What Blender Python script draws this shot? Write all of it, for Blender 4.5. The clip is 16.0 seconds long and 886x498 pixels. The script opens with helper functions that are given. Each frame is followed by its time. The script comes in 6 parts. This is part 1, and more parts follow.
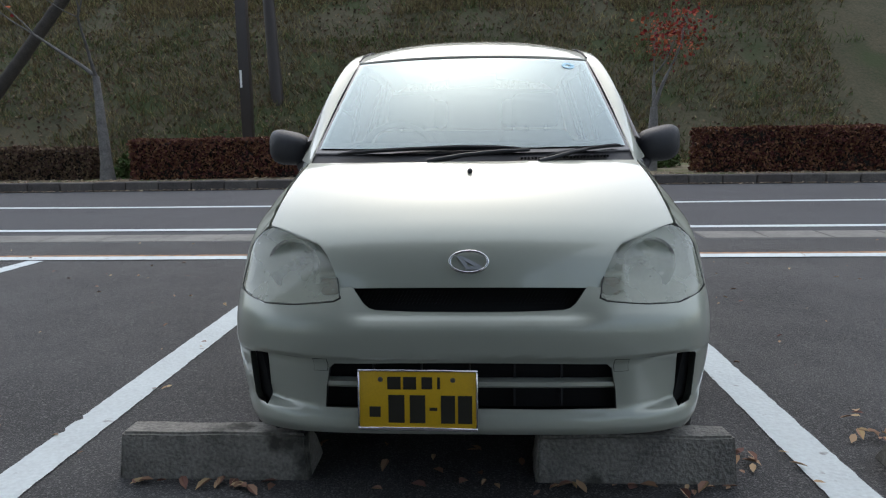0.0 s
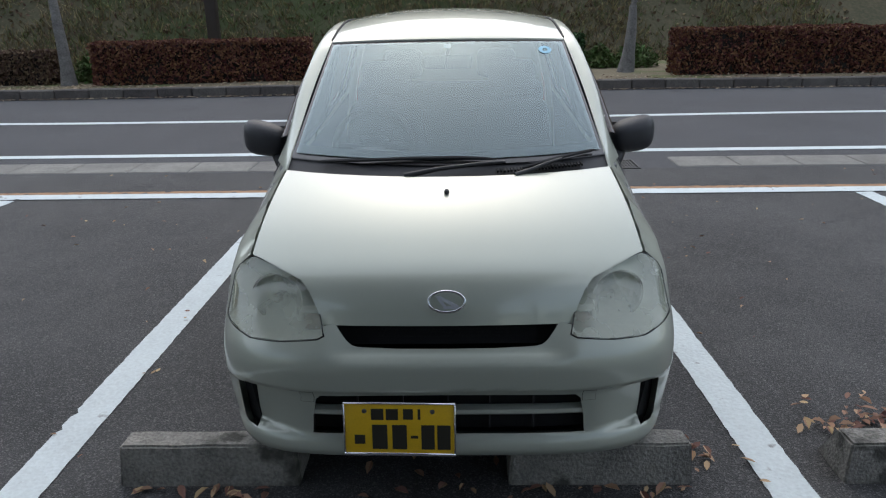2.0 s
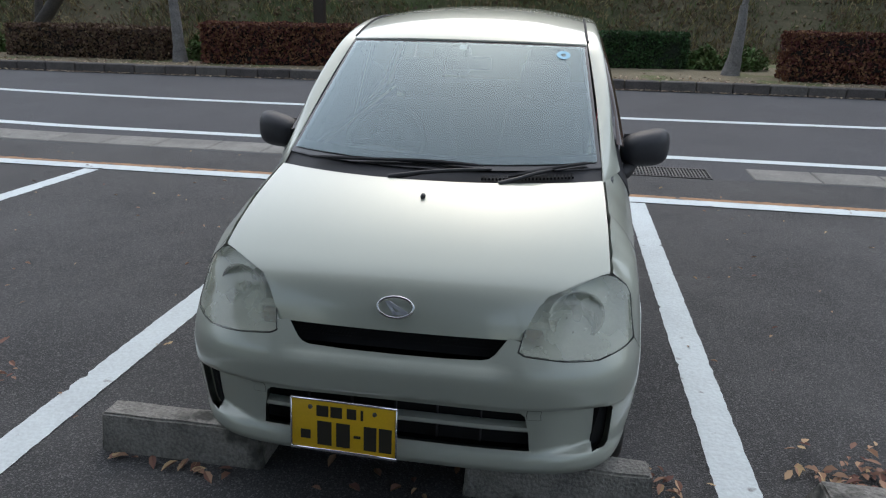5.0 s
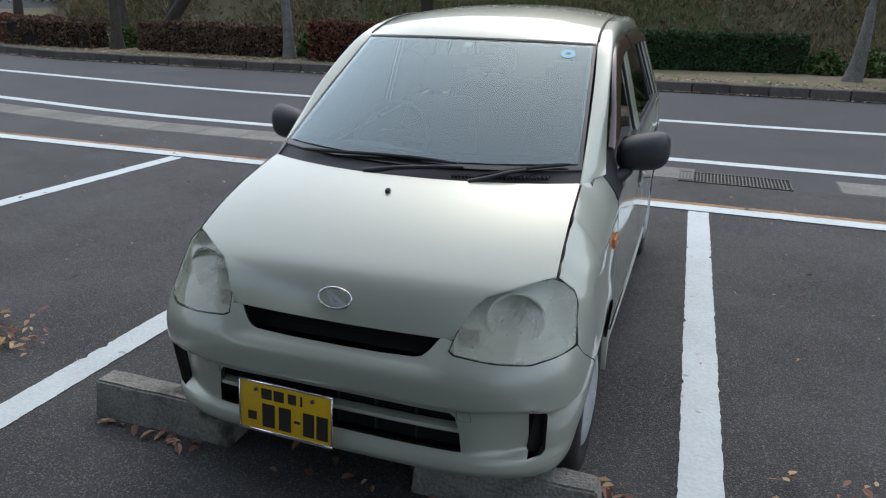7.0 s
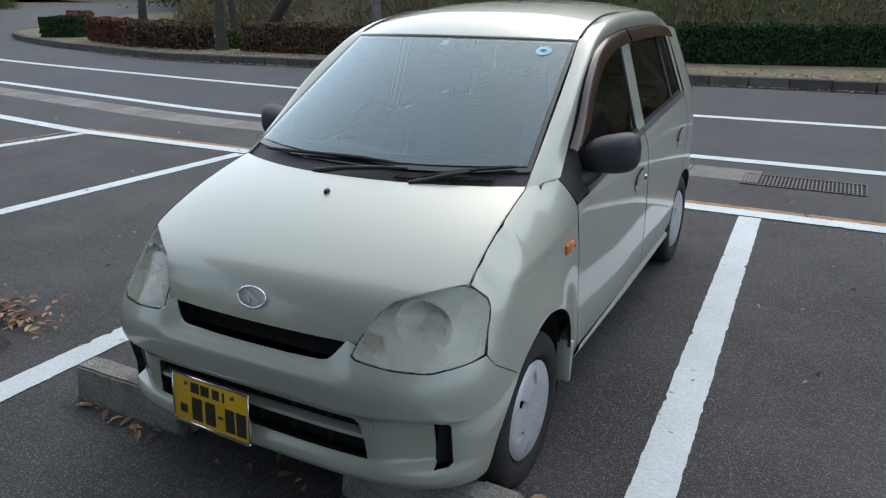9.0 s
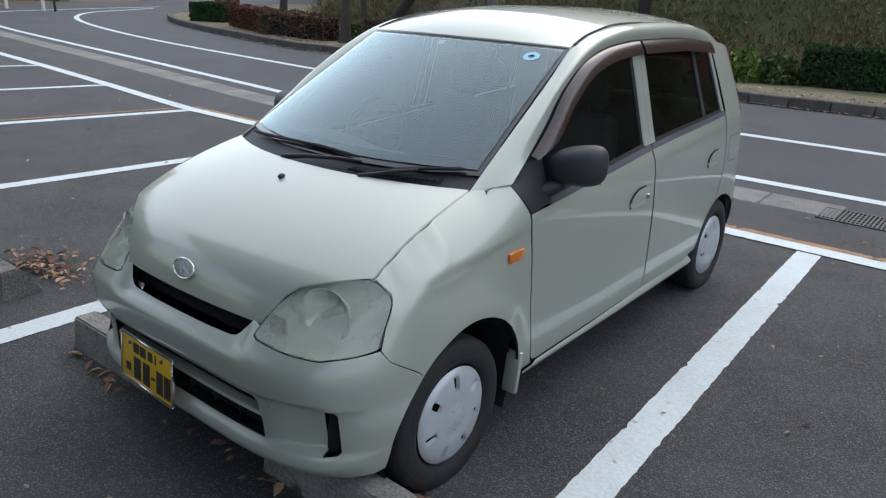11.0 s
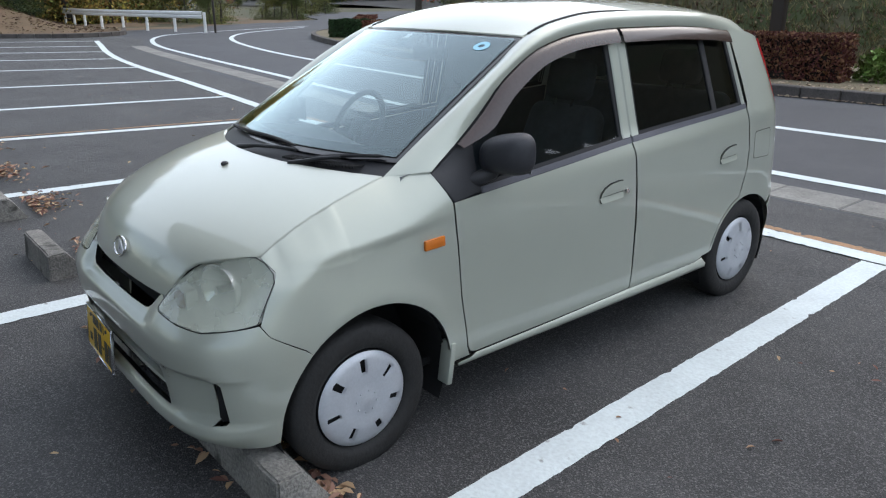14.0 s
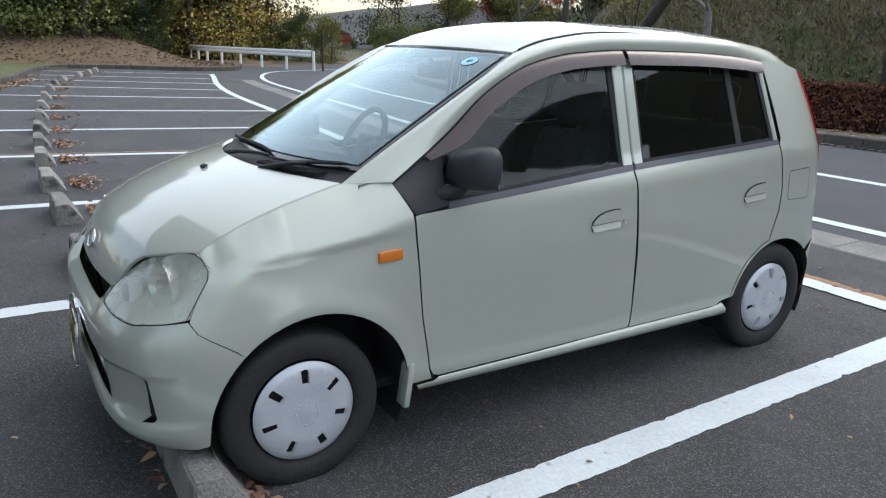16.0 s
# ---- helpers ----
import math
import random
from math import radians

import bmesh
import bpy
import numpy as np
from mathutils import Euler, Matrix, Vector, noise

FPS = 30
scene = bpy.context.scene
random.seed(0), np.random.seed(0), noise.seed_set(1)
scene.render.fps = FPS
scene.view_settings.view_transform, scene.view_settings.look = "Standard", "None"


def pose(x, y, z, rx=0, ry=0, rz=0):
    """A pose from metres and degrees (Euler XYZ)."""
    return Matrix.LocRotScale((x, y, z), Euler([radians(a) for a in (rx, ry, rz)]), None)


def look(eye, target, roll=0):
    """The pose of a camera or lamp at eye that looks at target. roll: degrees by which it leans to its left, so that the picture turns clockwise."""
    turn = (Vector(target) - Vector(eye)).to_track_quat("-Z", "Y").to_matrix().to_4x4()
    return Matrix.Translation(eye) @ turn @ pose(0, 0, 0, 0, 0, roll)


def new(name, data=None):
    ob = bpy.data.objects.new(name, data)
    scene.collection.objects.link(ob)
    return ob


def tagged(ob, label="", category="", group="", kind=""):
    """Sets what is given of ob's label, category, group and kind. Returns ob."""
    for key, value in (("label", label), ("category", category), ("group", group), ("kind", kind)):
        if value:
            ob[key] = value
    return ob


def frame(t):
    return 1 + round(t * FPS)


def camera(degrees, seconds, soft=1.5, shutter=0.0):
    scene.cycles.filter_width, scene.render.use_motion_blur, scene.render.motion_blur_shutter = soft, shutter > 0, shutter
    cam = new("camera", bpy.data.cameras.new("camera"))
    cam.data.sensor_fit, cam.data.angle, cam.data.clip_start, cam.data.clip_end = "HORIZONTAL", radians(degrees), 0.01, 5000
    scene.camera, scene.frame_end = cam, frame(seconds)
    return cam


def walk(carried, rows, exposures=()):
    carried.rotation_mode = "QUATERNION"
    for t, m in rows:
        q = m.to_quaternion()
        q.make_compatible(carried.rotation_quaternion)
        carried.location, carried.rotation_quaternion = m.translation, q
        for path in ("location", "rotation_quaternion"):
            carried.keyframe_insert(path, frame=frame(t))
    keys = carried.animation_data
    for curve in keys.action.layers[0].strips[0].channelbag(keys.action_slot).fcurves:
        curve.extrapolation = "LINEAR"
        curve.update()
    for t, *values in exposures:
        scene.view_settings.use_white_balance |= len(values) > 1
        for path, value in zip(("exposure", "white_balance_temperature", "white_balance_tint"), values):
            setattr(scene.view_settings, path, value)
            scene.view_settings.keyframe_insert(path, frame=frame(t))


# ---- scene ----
cam = camera(62.3, 16.0, soft=1.2)
PATH = [
    (0, (0.032, -1.919, 1.104), (-0.069, 0.051, 0.771), -0.8),
    (0.5, (0.032, -1.894, 1.182), (-0.024, 0.057, 0.745), -0.7),
    (1, (0.035, -1.889, 1.314), (-0.024, 0.046, 0.811), -0.8),
    (1.5, (0.036, -1.888, 1.468), (-0.009, 0.024, 0.883), -0.9),
    (2, (0.03, -1.876, 1.565), (-0.006, 0.017, 0.921), -0.9),
    (2.5, (0.024, -1.853, 1.582), (0.004, 0.034, 0.921), -1.2),
    (3, (0.074, -1.85, 1.597), (0.028, 0.035, 0.93), -0.3),
    (3.5, (0.167, -1.845, 1.598), (0.057, 0.037, 0.929), 0.3),
    (4, (0.286, -1.845, 1.602), (0.108, 0.034, 0.939), 0.8),
    (4.2, (0.32, -1.853, 1.611), (0.117, 0.022, 0.946), 0.9),
    (6.3, (0.763, -1.704, 1.61), (0.245, 0.113, 0.953), 1.1),
    (6.5, (0.821, -1.701, 1.615), (0.268, 0.106, 0.96), 1.1),
    (7, (0.958, -1.682, 1.605), (0.346, 0.099, 0.931), 1.0),
    (7.5, (1.076, -1.627, 1.596), (0.391, 0.133, 0.937), 0.6),
    (8, (1.195, -1.549, 1.596), (0.434, 0.177, 0.931), 0.2),
    (8.5, (1.31, -1.473, 1.597), (0.5, 0.226, 0.921), 0.0),
    (9, (1.466, -1.402, 1.607), (0.582, 0.257, 0.926), -0.5),
    (9.2, (1.52, -1.384, 1.605), (0.604, 0.258, 0.924), 0.2),
    (11.3, (2.037, -1.037, 1.601), (0.843, 0.417, 0.923), 1.8),
    (11.5, (2.076, -1.014, 1.602), (0.858, 0.42, 0.925), 1.3),
    (12, (2.155, -0.913, 1.579), (0.884, 0.482, 0.915), 0.5),
    (12.5, (2.241, -0.793, 1.579), (0.92, 0.557, 0.921), 0.4),
    (13, (2.332, -0.708, 1.581), (0.97, 0.602, 0.927), 0.6),
    (13.5, (2.462, -0.631, 1.575), (1.056, 0.631, 0.919), 0.2),
    (14, (2.553, -0.568, 1.539), (1.105, 0.646, 0.884), -0.1),
    (14.5, (2.588, -0.465, 1.46), (1.121, 0.748, 0.845), 0.7),
    (15, (2.617, -0.35, 1.417), (1.092, 0.827, 0.877), 0.6),
    (15.5, (2.67, -0.244, 1.417), (1.089, 0.853, 0.872), 1.5),
    (16, (2.77, -0.152, 1.421), (1.139, 0.869, 0.877), 1.5),
]
walk(cam, [(t, look(eye, target, roll)) for t, eye, target, roll in PATH],
     exposures=[(0, 0.44), (4, 0.44), (9, 0.52), (12, 0.67), (16, 0.87)])

# ---- world, sun, exposure ----
world = bpy.data.worlds.new("sky")
scene.world = world
world.use_nodes = True
wn, wl = world.node_tree.nodes, world.node_tree.links
sky = wn.new("ShaderNodeTexSky")
sky.sky_type, sky.sun_disc = "NISHITA", False
sky.sun_elevation, sky.sun_rotation = radians(45), radians(-3)
sky.air_density, sky.dust_density, sky.ozone_density = 1.2, 2.0, 1.5
wn["Background"].inputs["Strength"].default_value = 0.15
overcast = wn.new("ShaderNodeHueSaturation")
overcast.inputs["Saturation"].default_value = 0.72
wl.new(sky.outputs[0], overcast.inputs["Color"])
wl.new(overcast.outputs[0], wn["Background"].inputs["Color"])
sun = new("sun", bpy.data.lights.new("sun", "SUN"))
sun.data.energy, sun.data.angle, sun.data.color = 1.55, radians(174), (0.94, 0.98, 1.0)
sun.matrix_world = look((-1.5, 28.0, 28.0), (0, 0, 0))


# ---- materials ----
def material(name, color, rough=0.6, metal=0.0, noise_scale=0.0, vary=0.0, bump=0.0, color2=None, fine=0.0, coat=0.0, spec=0.5,
             per_object=0.0, island=0.0, stain=None, stain_scale=0.6, stain_cut=0.6):
    """Principled surface with two scales of colour variation and a fine relief, in world metres."""
    m = bpy.data.materials.new(name)
    m.use_nodes = True
    n, l = m.node_tree.nodes, m.node_tree.links
    b = n["Principled BSDF"]
    b.inputs["Roughness"].default_value, b.inputs["Metallic"].default_value = rough, metal
    b.inputs["Specular IOR Level"].default_value = spec
    b.inputs["Coat Weight"].default_value, b.inputs["Coat Roughness"].default_value = coat, 0.04
    b.inputs["Base Color"].default_value = (*color, 1)
    if not (noise_scale or per_object or island):
        return m
    co = n.new("ShaderNodeTexCoord")
    at = n.new("ShaderNodeNewGeometry").outputs["Position"]
    out = None
    c2 = color2 or tuple(max(0.0, c * (1 - vary)) for c in color)
    if noise_scale:
        a = n.new("ShaderNodeTexNoise")
        a.inputs["Scale"].default_value, a.inputs["Detail"].default_value, a.inputs["Roughness"].default_value = noise_scale, 5, 0.65
        l.new(at, a.inputs["Vector"])
        f = n.new("ShaderNodeTexNoise")
        f.inputs["Scale"].default_value, f.inputs["Detail"].default_value = fine or noise_scale * 14, 3
        l.new(at, f.inputs["Vector"])
        mid = n.new("ShaderNodeMath")
        mid.operation = "ADD"
        l.new(a.outputs["Fac"], mid.inputs[0]), l.new(f.outputs["Fac"], mid.inputs[1])
        r = n.new("ShaderNodeMapRange")
        r.inputs["From Min"].default_value, r.inputs["From Max"].default_value = 0.7, 1.3
        l.new(mid.outputs[0], r.inputs["Value"])
        mix = n.new("ShaderNodeMix")
        mix.data_type = "RGBA"
        mix.inputs["A"].default_value, mix.inputs["B"].default_value = (*c2, 1), (*color, 1)
        l.new(r.outputs["Result"], mix.inputs["Factor"])
        out = mix.outputs["Result"]
        if stain:
            s = n.new("ShaderNodeTexNoise")
            s.inputs["Scale"].default_value, s.inputs["Detail"].default_value = stain_scale, 8
            l.new(at, s.inputs["Vector"])
            q = n.new("ShaderNodeMapRange")
            q.inputs["From Min"].default_value, q.inputs["From Max"].default_value = stain_cut, stain_cut + 0.08
            l.new(s.outputs["Fac"], q.inputs["Value"])
            k = n.new("ShaderNodeMix")
            k.data_type = "RGBA"
            k.inputs["B"].default_value = (*stain, 1)
            l.new(out, k.inputs["A"]), l.new(q.outputs["Result"], k.inputs["Factor"])
            out = k.outputs["Result"]
        if bump:
            u = n.new("ShaderNodeBump")
            u.inputs["Strength"].default_value, u.inputs["Distance"].default_value = bump, 0.01
            l.new(f.outputs["Fac"], u.inputs["Height"]), l.new(u.outputs[0], b.inputs["Normal"])
    if per_object or island:
        src = n.new("ShaderNodeObjectInfo").outputs["Random"] if per_object else n.new("ShaderNodeNewGeometry").outputs["Random Per Island"]
        h = n.new("ShaderNodeHueSaturation")
        amount = per_object or island
        v = n.new("ShaderNodeMapRange")
        v.inputs["To Min"].default_value, v.inputs["To Max"].default_value = 1 - amount, 1 + amount
        l.new(src, v.inputs["Value"]), l.new(v.outputs["Result"], h.inputs["Value"])
        w = n.new("ShaderNodeMapRange")
        w.inputs["To Min"].default_value, w.inputs["To Max"].default_value = 0.5 - amount * 0.06, 0.5 + amount * 0.06
        l.new(src, w.inputs["Value"]), l.new(w.outputs["Result"], h.inputs["Hue"])
        if out:
            l.new(out, h.inputs["Color"])
        else:
            h.inputs["Color"].default_value = (*color, 1)
        out = h.outputs["Color"]
    l.new(out, b.inputs["Base Color"])
    return m




def specks(m, scale, cut, color, amount):
    """Pale stone chips showing in a dark binder."""
    n, l = m.node_tree.nodes, m.node_tree.links
    b = n["Principled BSDF"]
    was = b.inputs["Base Color"].links[0].from_socket
    v = n.new("ShaderNodeTexVoronoi")
    v.inputs["Scale"].default_value = scale
    l.new(n.new("ShaderNodeNewGeometry").outputs["Position"], v.inputs["Vector"])
    sep = n.new("ShaderNodeSeparateColor")
    l.new(v.outputs["Color"], sep.inputs[0])
    r = n.new("ShaderNodeMapRange")
    r.inputs["From Min"].default_value, r.inputs["From Max"].default_value, r.inputs["To Max"].default_value = cut, 1.0, amount
    l.new(sep.outputs[0], r.inputs["Value"])
    k = n.new("ShaderNodeMix")
    k.data_type = "RGBA"
    k.inputs["B"].default_value = (*color, 1)
    l.new(was, k.inputs["A"]), l.new(r.outputs["Result"], k.inputs["Factor"]), l.new(k.outputs["Result"], b.inputs["Base Color"])
    return m


ASPHALT = specks(material("asphalt", (0.072, 0.071, 0.072), 0.78, noise_scale=1.3, fine=150, color2=(0.016, 0.016, 0.018), bump=1.0, stain=(0.03, 0.03, 0.032), stain_scale=0.5, stain_cut=0.6), 190, 0.7, (0.26, 0.255, 0.25), 0.45)
ROAD = specks(material("road_asphalt", (0.06, 0.062, 0.07), 0.8, noise_scale=0.7, fine=90, color2=(0.028, 0.029, 0.034), bump=0.6), 140, 0.8, (0.17, 0.17, 0.18), 0.35)
PAINT_LINE = material("line_paint", (0.62, 0.68, 0.69), 0.7, noise_scale=3, fine=60, color2=(0.5, 0.545, 0.555), bump=0.4, stain=(0.25, 0.25, 0.25), stain_scale=14, stain_cut=0.66)
RUST_LINE = material("old_line", (0.46, 0.25, 0.12), 0.8, noise_scale=6, fine=80, color2=(0.17, 0.11, 0.07))
CONCRETE = material("concrete", (0.33, 0.31, 0.28), 0.9, noise_scale=5, fine=90, color2=(0.13, 0.125, 0.115), bump=0.9, stain=(0.07, 0.068, 0.06), stain_scale=6, stain_cut=0.56, per_object=0.15)
GUTTER = material("gutter_concrete", (0.25, 0.24, 0.22), 0.9, noise_scale=3, fine=60, color2=(0.13, 0.125, 0.115), bump=0.5, per_object=0.12)
KERB = material("kerb_stone", (0.12, 0.105, 0.095), 0.9, noise_scale=4, fine=50, color2=(0.05, 0.045, 0.042), bump=0.7, per_object=0.2)
SOIL = material("soil", (0.2, 0.165, 0.105), 1.0, noise_scale=2, fine=40, color2=(0.12, 0.1, 0.06), bump=1.0, stain=(0.1, 0.11, 0.04), stain_scale=1.2, stain_cut=0.55)
TURF = material("dry_turf", (0.1, 0.082, 0.048), 1.0, noise_scale=0.8, fine=14, color2=(0.04, 0.042, 0.02), bump=1.0, stain=(0.045, 0.055, 0.02), stain_scale=0.35, stain_cut=0.52)
STEEL = material("galvanised", (0.55, 0.56, 0.57), 0.4, metal=0.7, noise_scale=5, vary=0.3)
WHITE_RAIL = material("white_rail", (0.8, 0.8, 0.78), 0.5, noise_scale=4, vary=0.15)
POST = material("brown_post", (0.035, 0.026, 0.024), 0.5, noise_scale=4, vary=0.3)
BARK = material("bark", (0.2, 0.19, 0.18), 0.95, noise_scale=6, fine=40, color2=(0.08, 0.075, 0.07), bump=1.0)
BARK_DARK = material("dark_bark", (0.07, 0.06, 0.05), 0.95, noise_scale=6, fine=40, color2=(0.03, 0.027, 0.024), bump=1.0)


def leafy(name, color, amount):
    return material(name, color, 0.75, island=amount, spec=0.25)


LEAF_RED = leafy("russet_leaf", (0.13, 0.05, 0.032), 0.6)
LEAF_GREEN = leafy("green_leaf", (0.03, 0.06, 0.02), 0.5)
LEAF_BROWN = leafy("brown_leaf", (0.11, 0.068, 0.045), 0.5)
LEAF_OLIVE = leafy("olive_leaf", (0.17, 0.165, 0.045), 0.6)
# autumn gold, with the warm light on the woods put into the colour
LEAF_GOLD_LIT = leafy("lit_golden_leaf", (0.38, 0.26, 0.07), 0.5)
LEAF_PINE = leafy("dark_leaf", (0.02, 0.035, 0.015), 0.5)
LEAF_SCARLET = leafy("scarlet_leaf", (0.3, 0.05, 0.03), 0.4)
LEAF_FALLEN = leafy("fallen_leaf", (0.33, 0.2, 0.135), 0.6)
LEAF_FALLEN_DARK = leafy("bank_litter", (0.15, 0.1, 0.065), 0.6)
LEAF_FALLEN_PALE = leafy("pale_litter", (0.36, 0.27, 0.2), 0.4)
LEAF_MOSS = leafy("moss_leaf", (0.09, 0.105, 0.035), 0.6)
LEAF_LIME = leafy("lime_leaf", (0.1, 0.15, 0.03), 0.5)
BUSH_LEAF = leafy("bush_leaf", (0.06, 0.09, 0.025), 0.5)
EARTH = material("brown_earth", (0.17, 0.115, 0.07), 1.0, noise_scale=0.8, fine=12, color2=(0.1, 0.07, 0.04), bump=1.0)
# for the added out-of-view canopy that blocks sky light
SHADE_CANOPY = material("shade_canopy_grey", (0.12, 0.115, 0.11), 0.8, noise_scale=1, fine=12, vary=0.3)
GRASS = material("short_grass", (0.12, 0.13, 0.045), 1.0, noise_scale=1.5, fine=40, color2=(0.07, 0.08, 0.03), bump=1.0)
HILL = material("hill", (0.05, 0.046, 0.046), 1.0, noise_scale=0.1, fine=1.5, color2=(0.03, 0.033, 0.03), bump=0.5)
BLADE = leafy("dry_blade", (0.19, 0.145, 0.075), 0.6)
BLADE_GREEN = leafy("green_blade", (0.08, 0.105, 0.032), 0.6)


# ---- building helpers ----
def smooth_faces(me, angle=None):
    me.polygons.foreach_set("use_smooth", [True] * len(me.polygons))
    if angle:
        me.set_sharp_from_angle(angle=radians(angle))


def thing(name, label="", category="", group="", kind="", at=None):
    ob = new(name)
    ob.empty_display_size = 0.1
    if at is not None:
        ob.matrix_world = at
    return tagged(ob, label, category, group, kind)


def link(name, me, mats, parent=None, label="", category="", group="", kind=""):
    for m in mats if isinstance(mats, (list, tuple)) else [mats]:
        me.materials.append(m)
    ob = new(name, me)
    ob.parent = parent
    return tagged(ob, label, category, group, kind)


def part(name, bm, mat, parent=None, label="", smooth=None, **tags):
    me = bpy.data.meshes.new(name)
    bmesh.ops.recalc_face_normals(bm, faces=bm.faces)
    bm.to_mesh(me)
    bm.free()
    if smooth:
        smooth_faces(me, smooth)
    return link(name, me, mat, parent, label, **tags)


def raw(name, verts, faces, mat, parent=None, label="", smooth=None, **tags):
    me = bpy.data.meshes.new(name)
    me.from_pydata([tuple(map(float, v)) for v in verts], [], faces)
    me.update()
    if smooth:
        smooth_faces(me, smooth)
    return link(name, me, mat, parent, label, **tags)


def box(bm, lo, hi, bevel=0.0, segments=2, m=None):
    made = bmesh.ops.create_cube(bm, size=1)["verts"]
    for v in made:
        v.co = Vector([lo[i] + (v.co[i] + 0.5) * (hi[i] - lo[i]) for i in range(3)])
    if bevel:
        edges = list({e for v in made for e in v.link_edges})
        r = bmesh.ops.bevel(bm, geom=edges, offset=bevel, segments=segments, affect="EDGES", profile=0.5)
        made = list({v for f in r["faces"] for v in f.verts} | {v for v in made if v.is_valid})
    if m is not None:
        for v in made:
            v.co = m @ v.co
    return made


def tube(bm, points, radii, sides=8, caps=True):
    """A tapered tube along points."""
    rings, pts = [], [Vector(p) for p in points]
    radii = radii if hasattr(radii, "__len__") else [radii] * len(pts)
    for i, p in enumerate(pts):
        d = (pts[min(i + 1, len(pts) - 1)] - pts[max(i - 1, 0)]).normalized()
        a = d.orthogonal().normalized() if i == 0 else (a - d * a.dot(d)).normalized()
        b = d.cross(a)
        rings.append([bm.verts.new(p + (a * math.cos(k * math.tau / sides) + b * math.sin(k * math.tau / sides)) * radii[i]) for k in range(sides)])
    for r, s in zip(rings, rings[1:]):
        for k in range(sides):
            bm.faces.new((r[k], r[(k + 1) % sides], s[(k + 1) % sides], s[k]))
    if caps:
        bm.faces.new(rings[0][::-1]), bm.faces.new(rings[-1])


def spline(xs, ys):
    """A smooth curve through the given stations (no overshoot at the ends)."""
    xs, ys = np.asarray(xs, float), np.asarray(ys, float)
    h, d = np.diff(xs), np.diff(ys) / np.diff(xs)
    s = np.concatenate([[d[0]], [0 if a * b <= 0 else 2 * a * b / (a + b) for a, b in zip(d, d[1:])], [d[-1]]])

    def at(x):
        x = min(max(x, xs[0]), xs[-1])
        i = min(int(np.searchsorted(xs, x, "right")) - 1, len(xs) - 2)
        t = (x - xs[i]) / h[i]
        return float(ys[i] * (1 + 2 * t) * (1 - t) ** 2 + s[i] * h[i] * t * (1 - t) ** 2 + ys[i + 1] * t * t * (3 - 2 * t) + s[i + 1] * h[i] * t * t * (t - 1))
    return at


def line3(points):
    """A smooth line through points in space, by a parameter from 0 to 1 along its length."""
    p = np.array(points, float)
    t = np.concatenate([[0], np.cumsum(np.linalg.norm(np.diff(p, axis=0), axis=1))])
    t /= t[-1]
    cs = [spline(t, p[:, i]) for i in range(3)]
    return lambda u: np.array([c(u) for c in cs])


def flat(name, outline, z, mat, parent=None, thick=0.0, **tags):
    bm = bmesh.new()
    f = bm.faces.new([bm.verts.new((x, y, z)) for x, y in outline])
    if thick:
        r = bmesh.ops.extrude_face_region(bm, geom=[f])
        for v in r["geom"]:
            if isinstance(v, bmesh.types.BMVert):
                v.co.z -= thick
    return part(name, bm, mat, parent, **tags)


def stripe(name, pts, width, z, mat, seed=0, step=0.03, chip=0.004, parent=None, **tags):
    """A painted line with worn, uneven edges along a polyline."""
    rnd = random.Random(seed)
    p = [Vector((x, y)) for x, y in pts]
    fine = []
    for a, b in zip(p, p[1:]):
        k = max(1, int((b - a).length / step))
        fine += [a.lerp(b, i / k) for i in range(k)]
    fine.append(p[-1])
    vs, fs = [], []
    for i, q in enumerate(fine):
        d = (fine[min(i + 1, len(fine) - 1)] - fine[max(i - 1, 0)]).normalized()
        s = Vector((-d.y, d.x))
        for side in (-1, 1):
            e = q + s * side * (width / 2 + rnd.uniform(-chip, chip * 0.4) - (rnd.uniform(0, chip * 4) if rnd.random() < 0.05 else 0))
            vs.append((e.x, e.y, z))
        if i:
            fs.append((2 * i - 2, 2 * i, 2 * i + 1, 2 * i - 1))
    return raw(name, vs, fs, mat, parent, **tags)


# ---- ground, lot, road ----
LIP = spline([-40, -27, -25, -20, -15, -12, -5, 3, 8, 40], [36, 18.5, 15.6, 13.0, 11.6, 10.95, 11.15, 11.5, 11.45, 11.45])  # front of the far kerb
EDGE = spline([-40, -26.3, -24.4, -20, -17, -14.5, -11.8, -8.9, -6.4], [13, 7.45, 7.0, 5.95, 5.4, 5.08, 4.82, 4.5, 4.2])  # bay ends beyond the bend
tagged(flat("ground", [(-300, -300), (300, -300), (300, 300), (-300, 300)], -0.06, TURF), "bare soil and dry grass reaching the horizon", "ground", kind="structure")
tagged(flat("parking_lot", [(-33, -12), (40, -12), (40, 5.08), (-5, 5.08), (-12, 5.7), (-20, 6.9), (-26, 9), (-33, 9)], 0, ASPHALT, thick=0.05), "dark worn asphalt of a car park with scattered leaves", "asphalt", kind="structure")
near_side = [(-60, 34), (-42, 26), (-33, 9), (-26, 9), (-20, 6.9), (-12, 5.7), (-5, 5.08), (40, 5.08)]
far_side = [(x, LIP(x)) for x in (40, 20, 8, 3, -2, -5, -8, -12, -15, -18, -20, -22, -24, -25, -26, -27, -29, -31, -34)]
tagged(flat("road", near_side + far_side + [(-40, 46), (-60, 60)], -0.002, ROAD, thick=0.05), "smooth grey asphalt road behind the bays", "road", kind="structure")

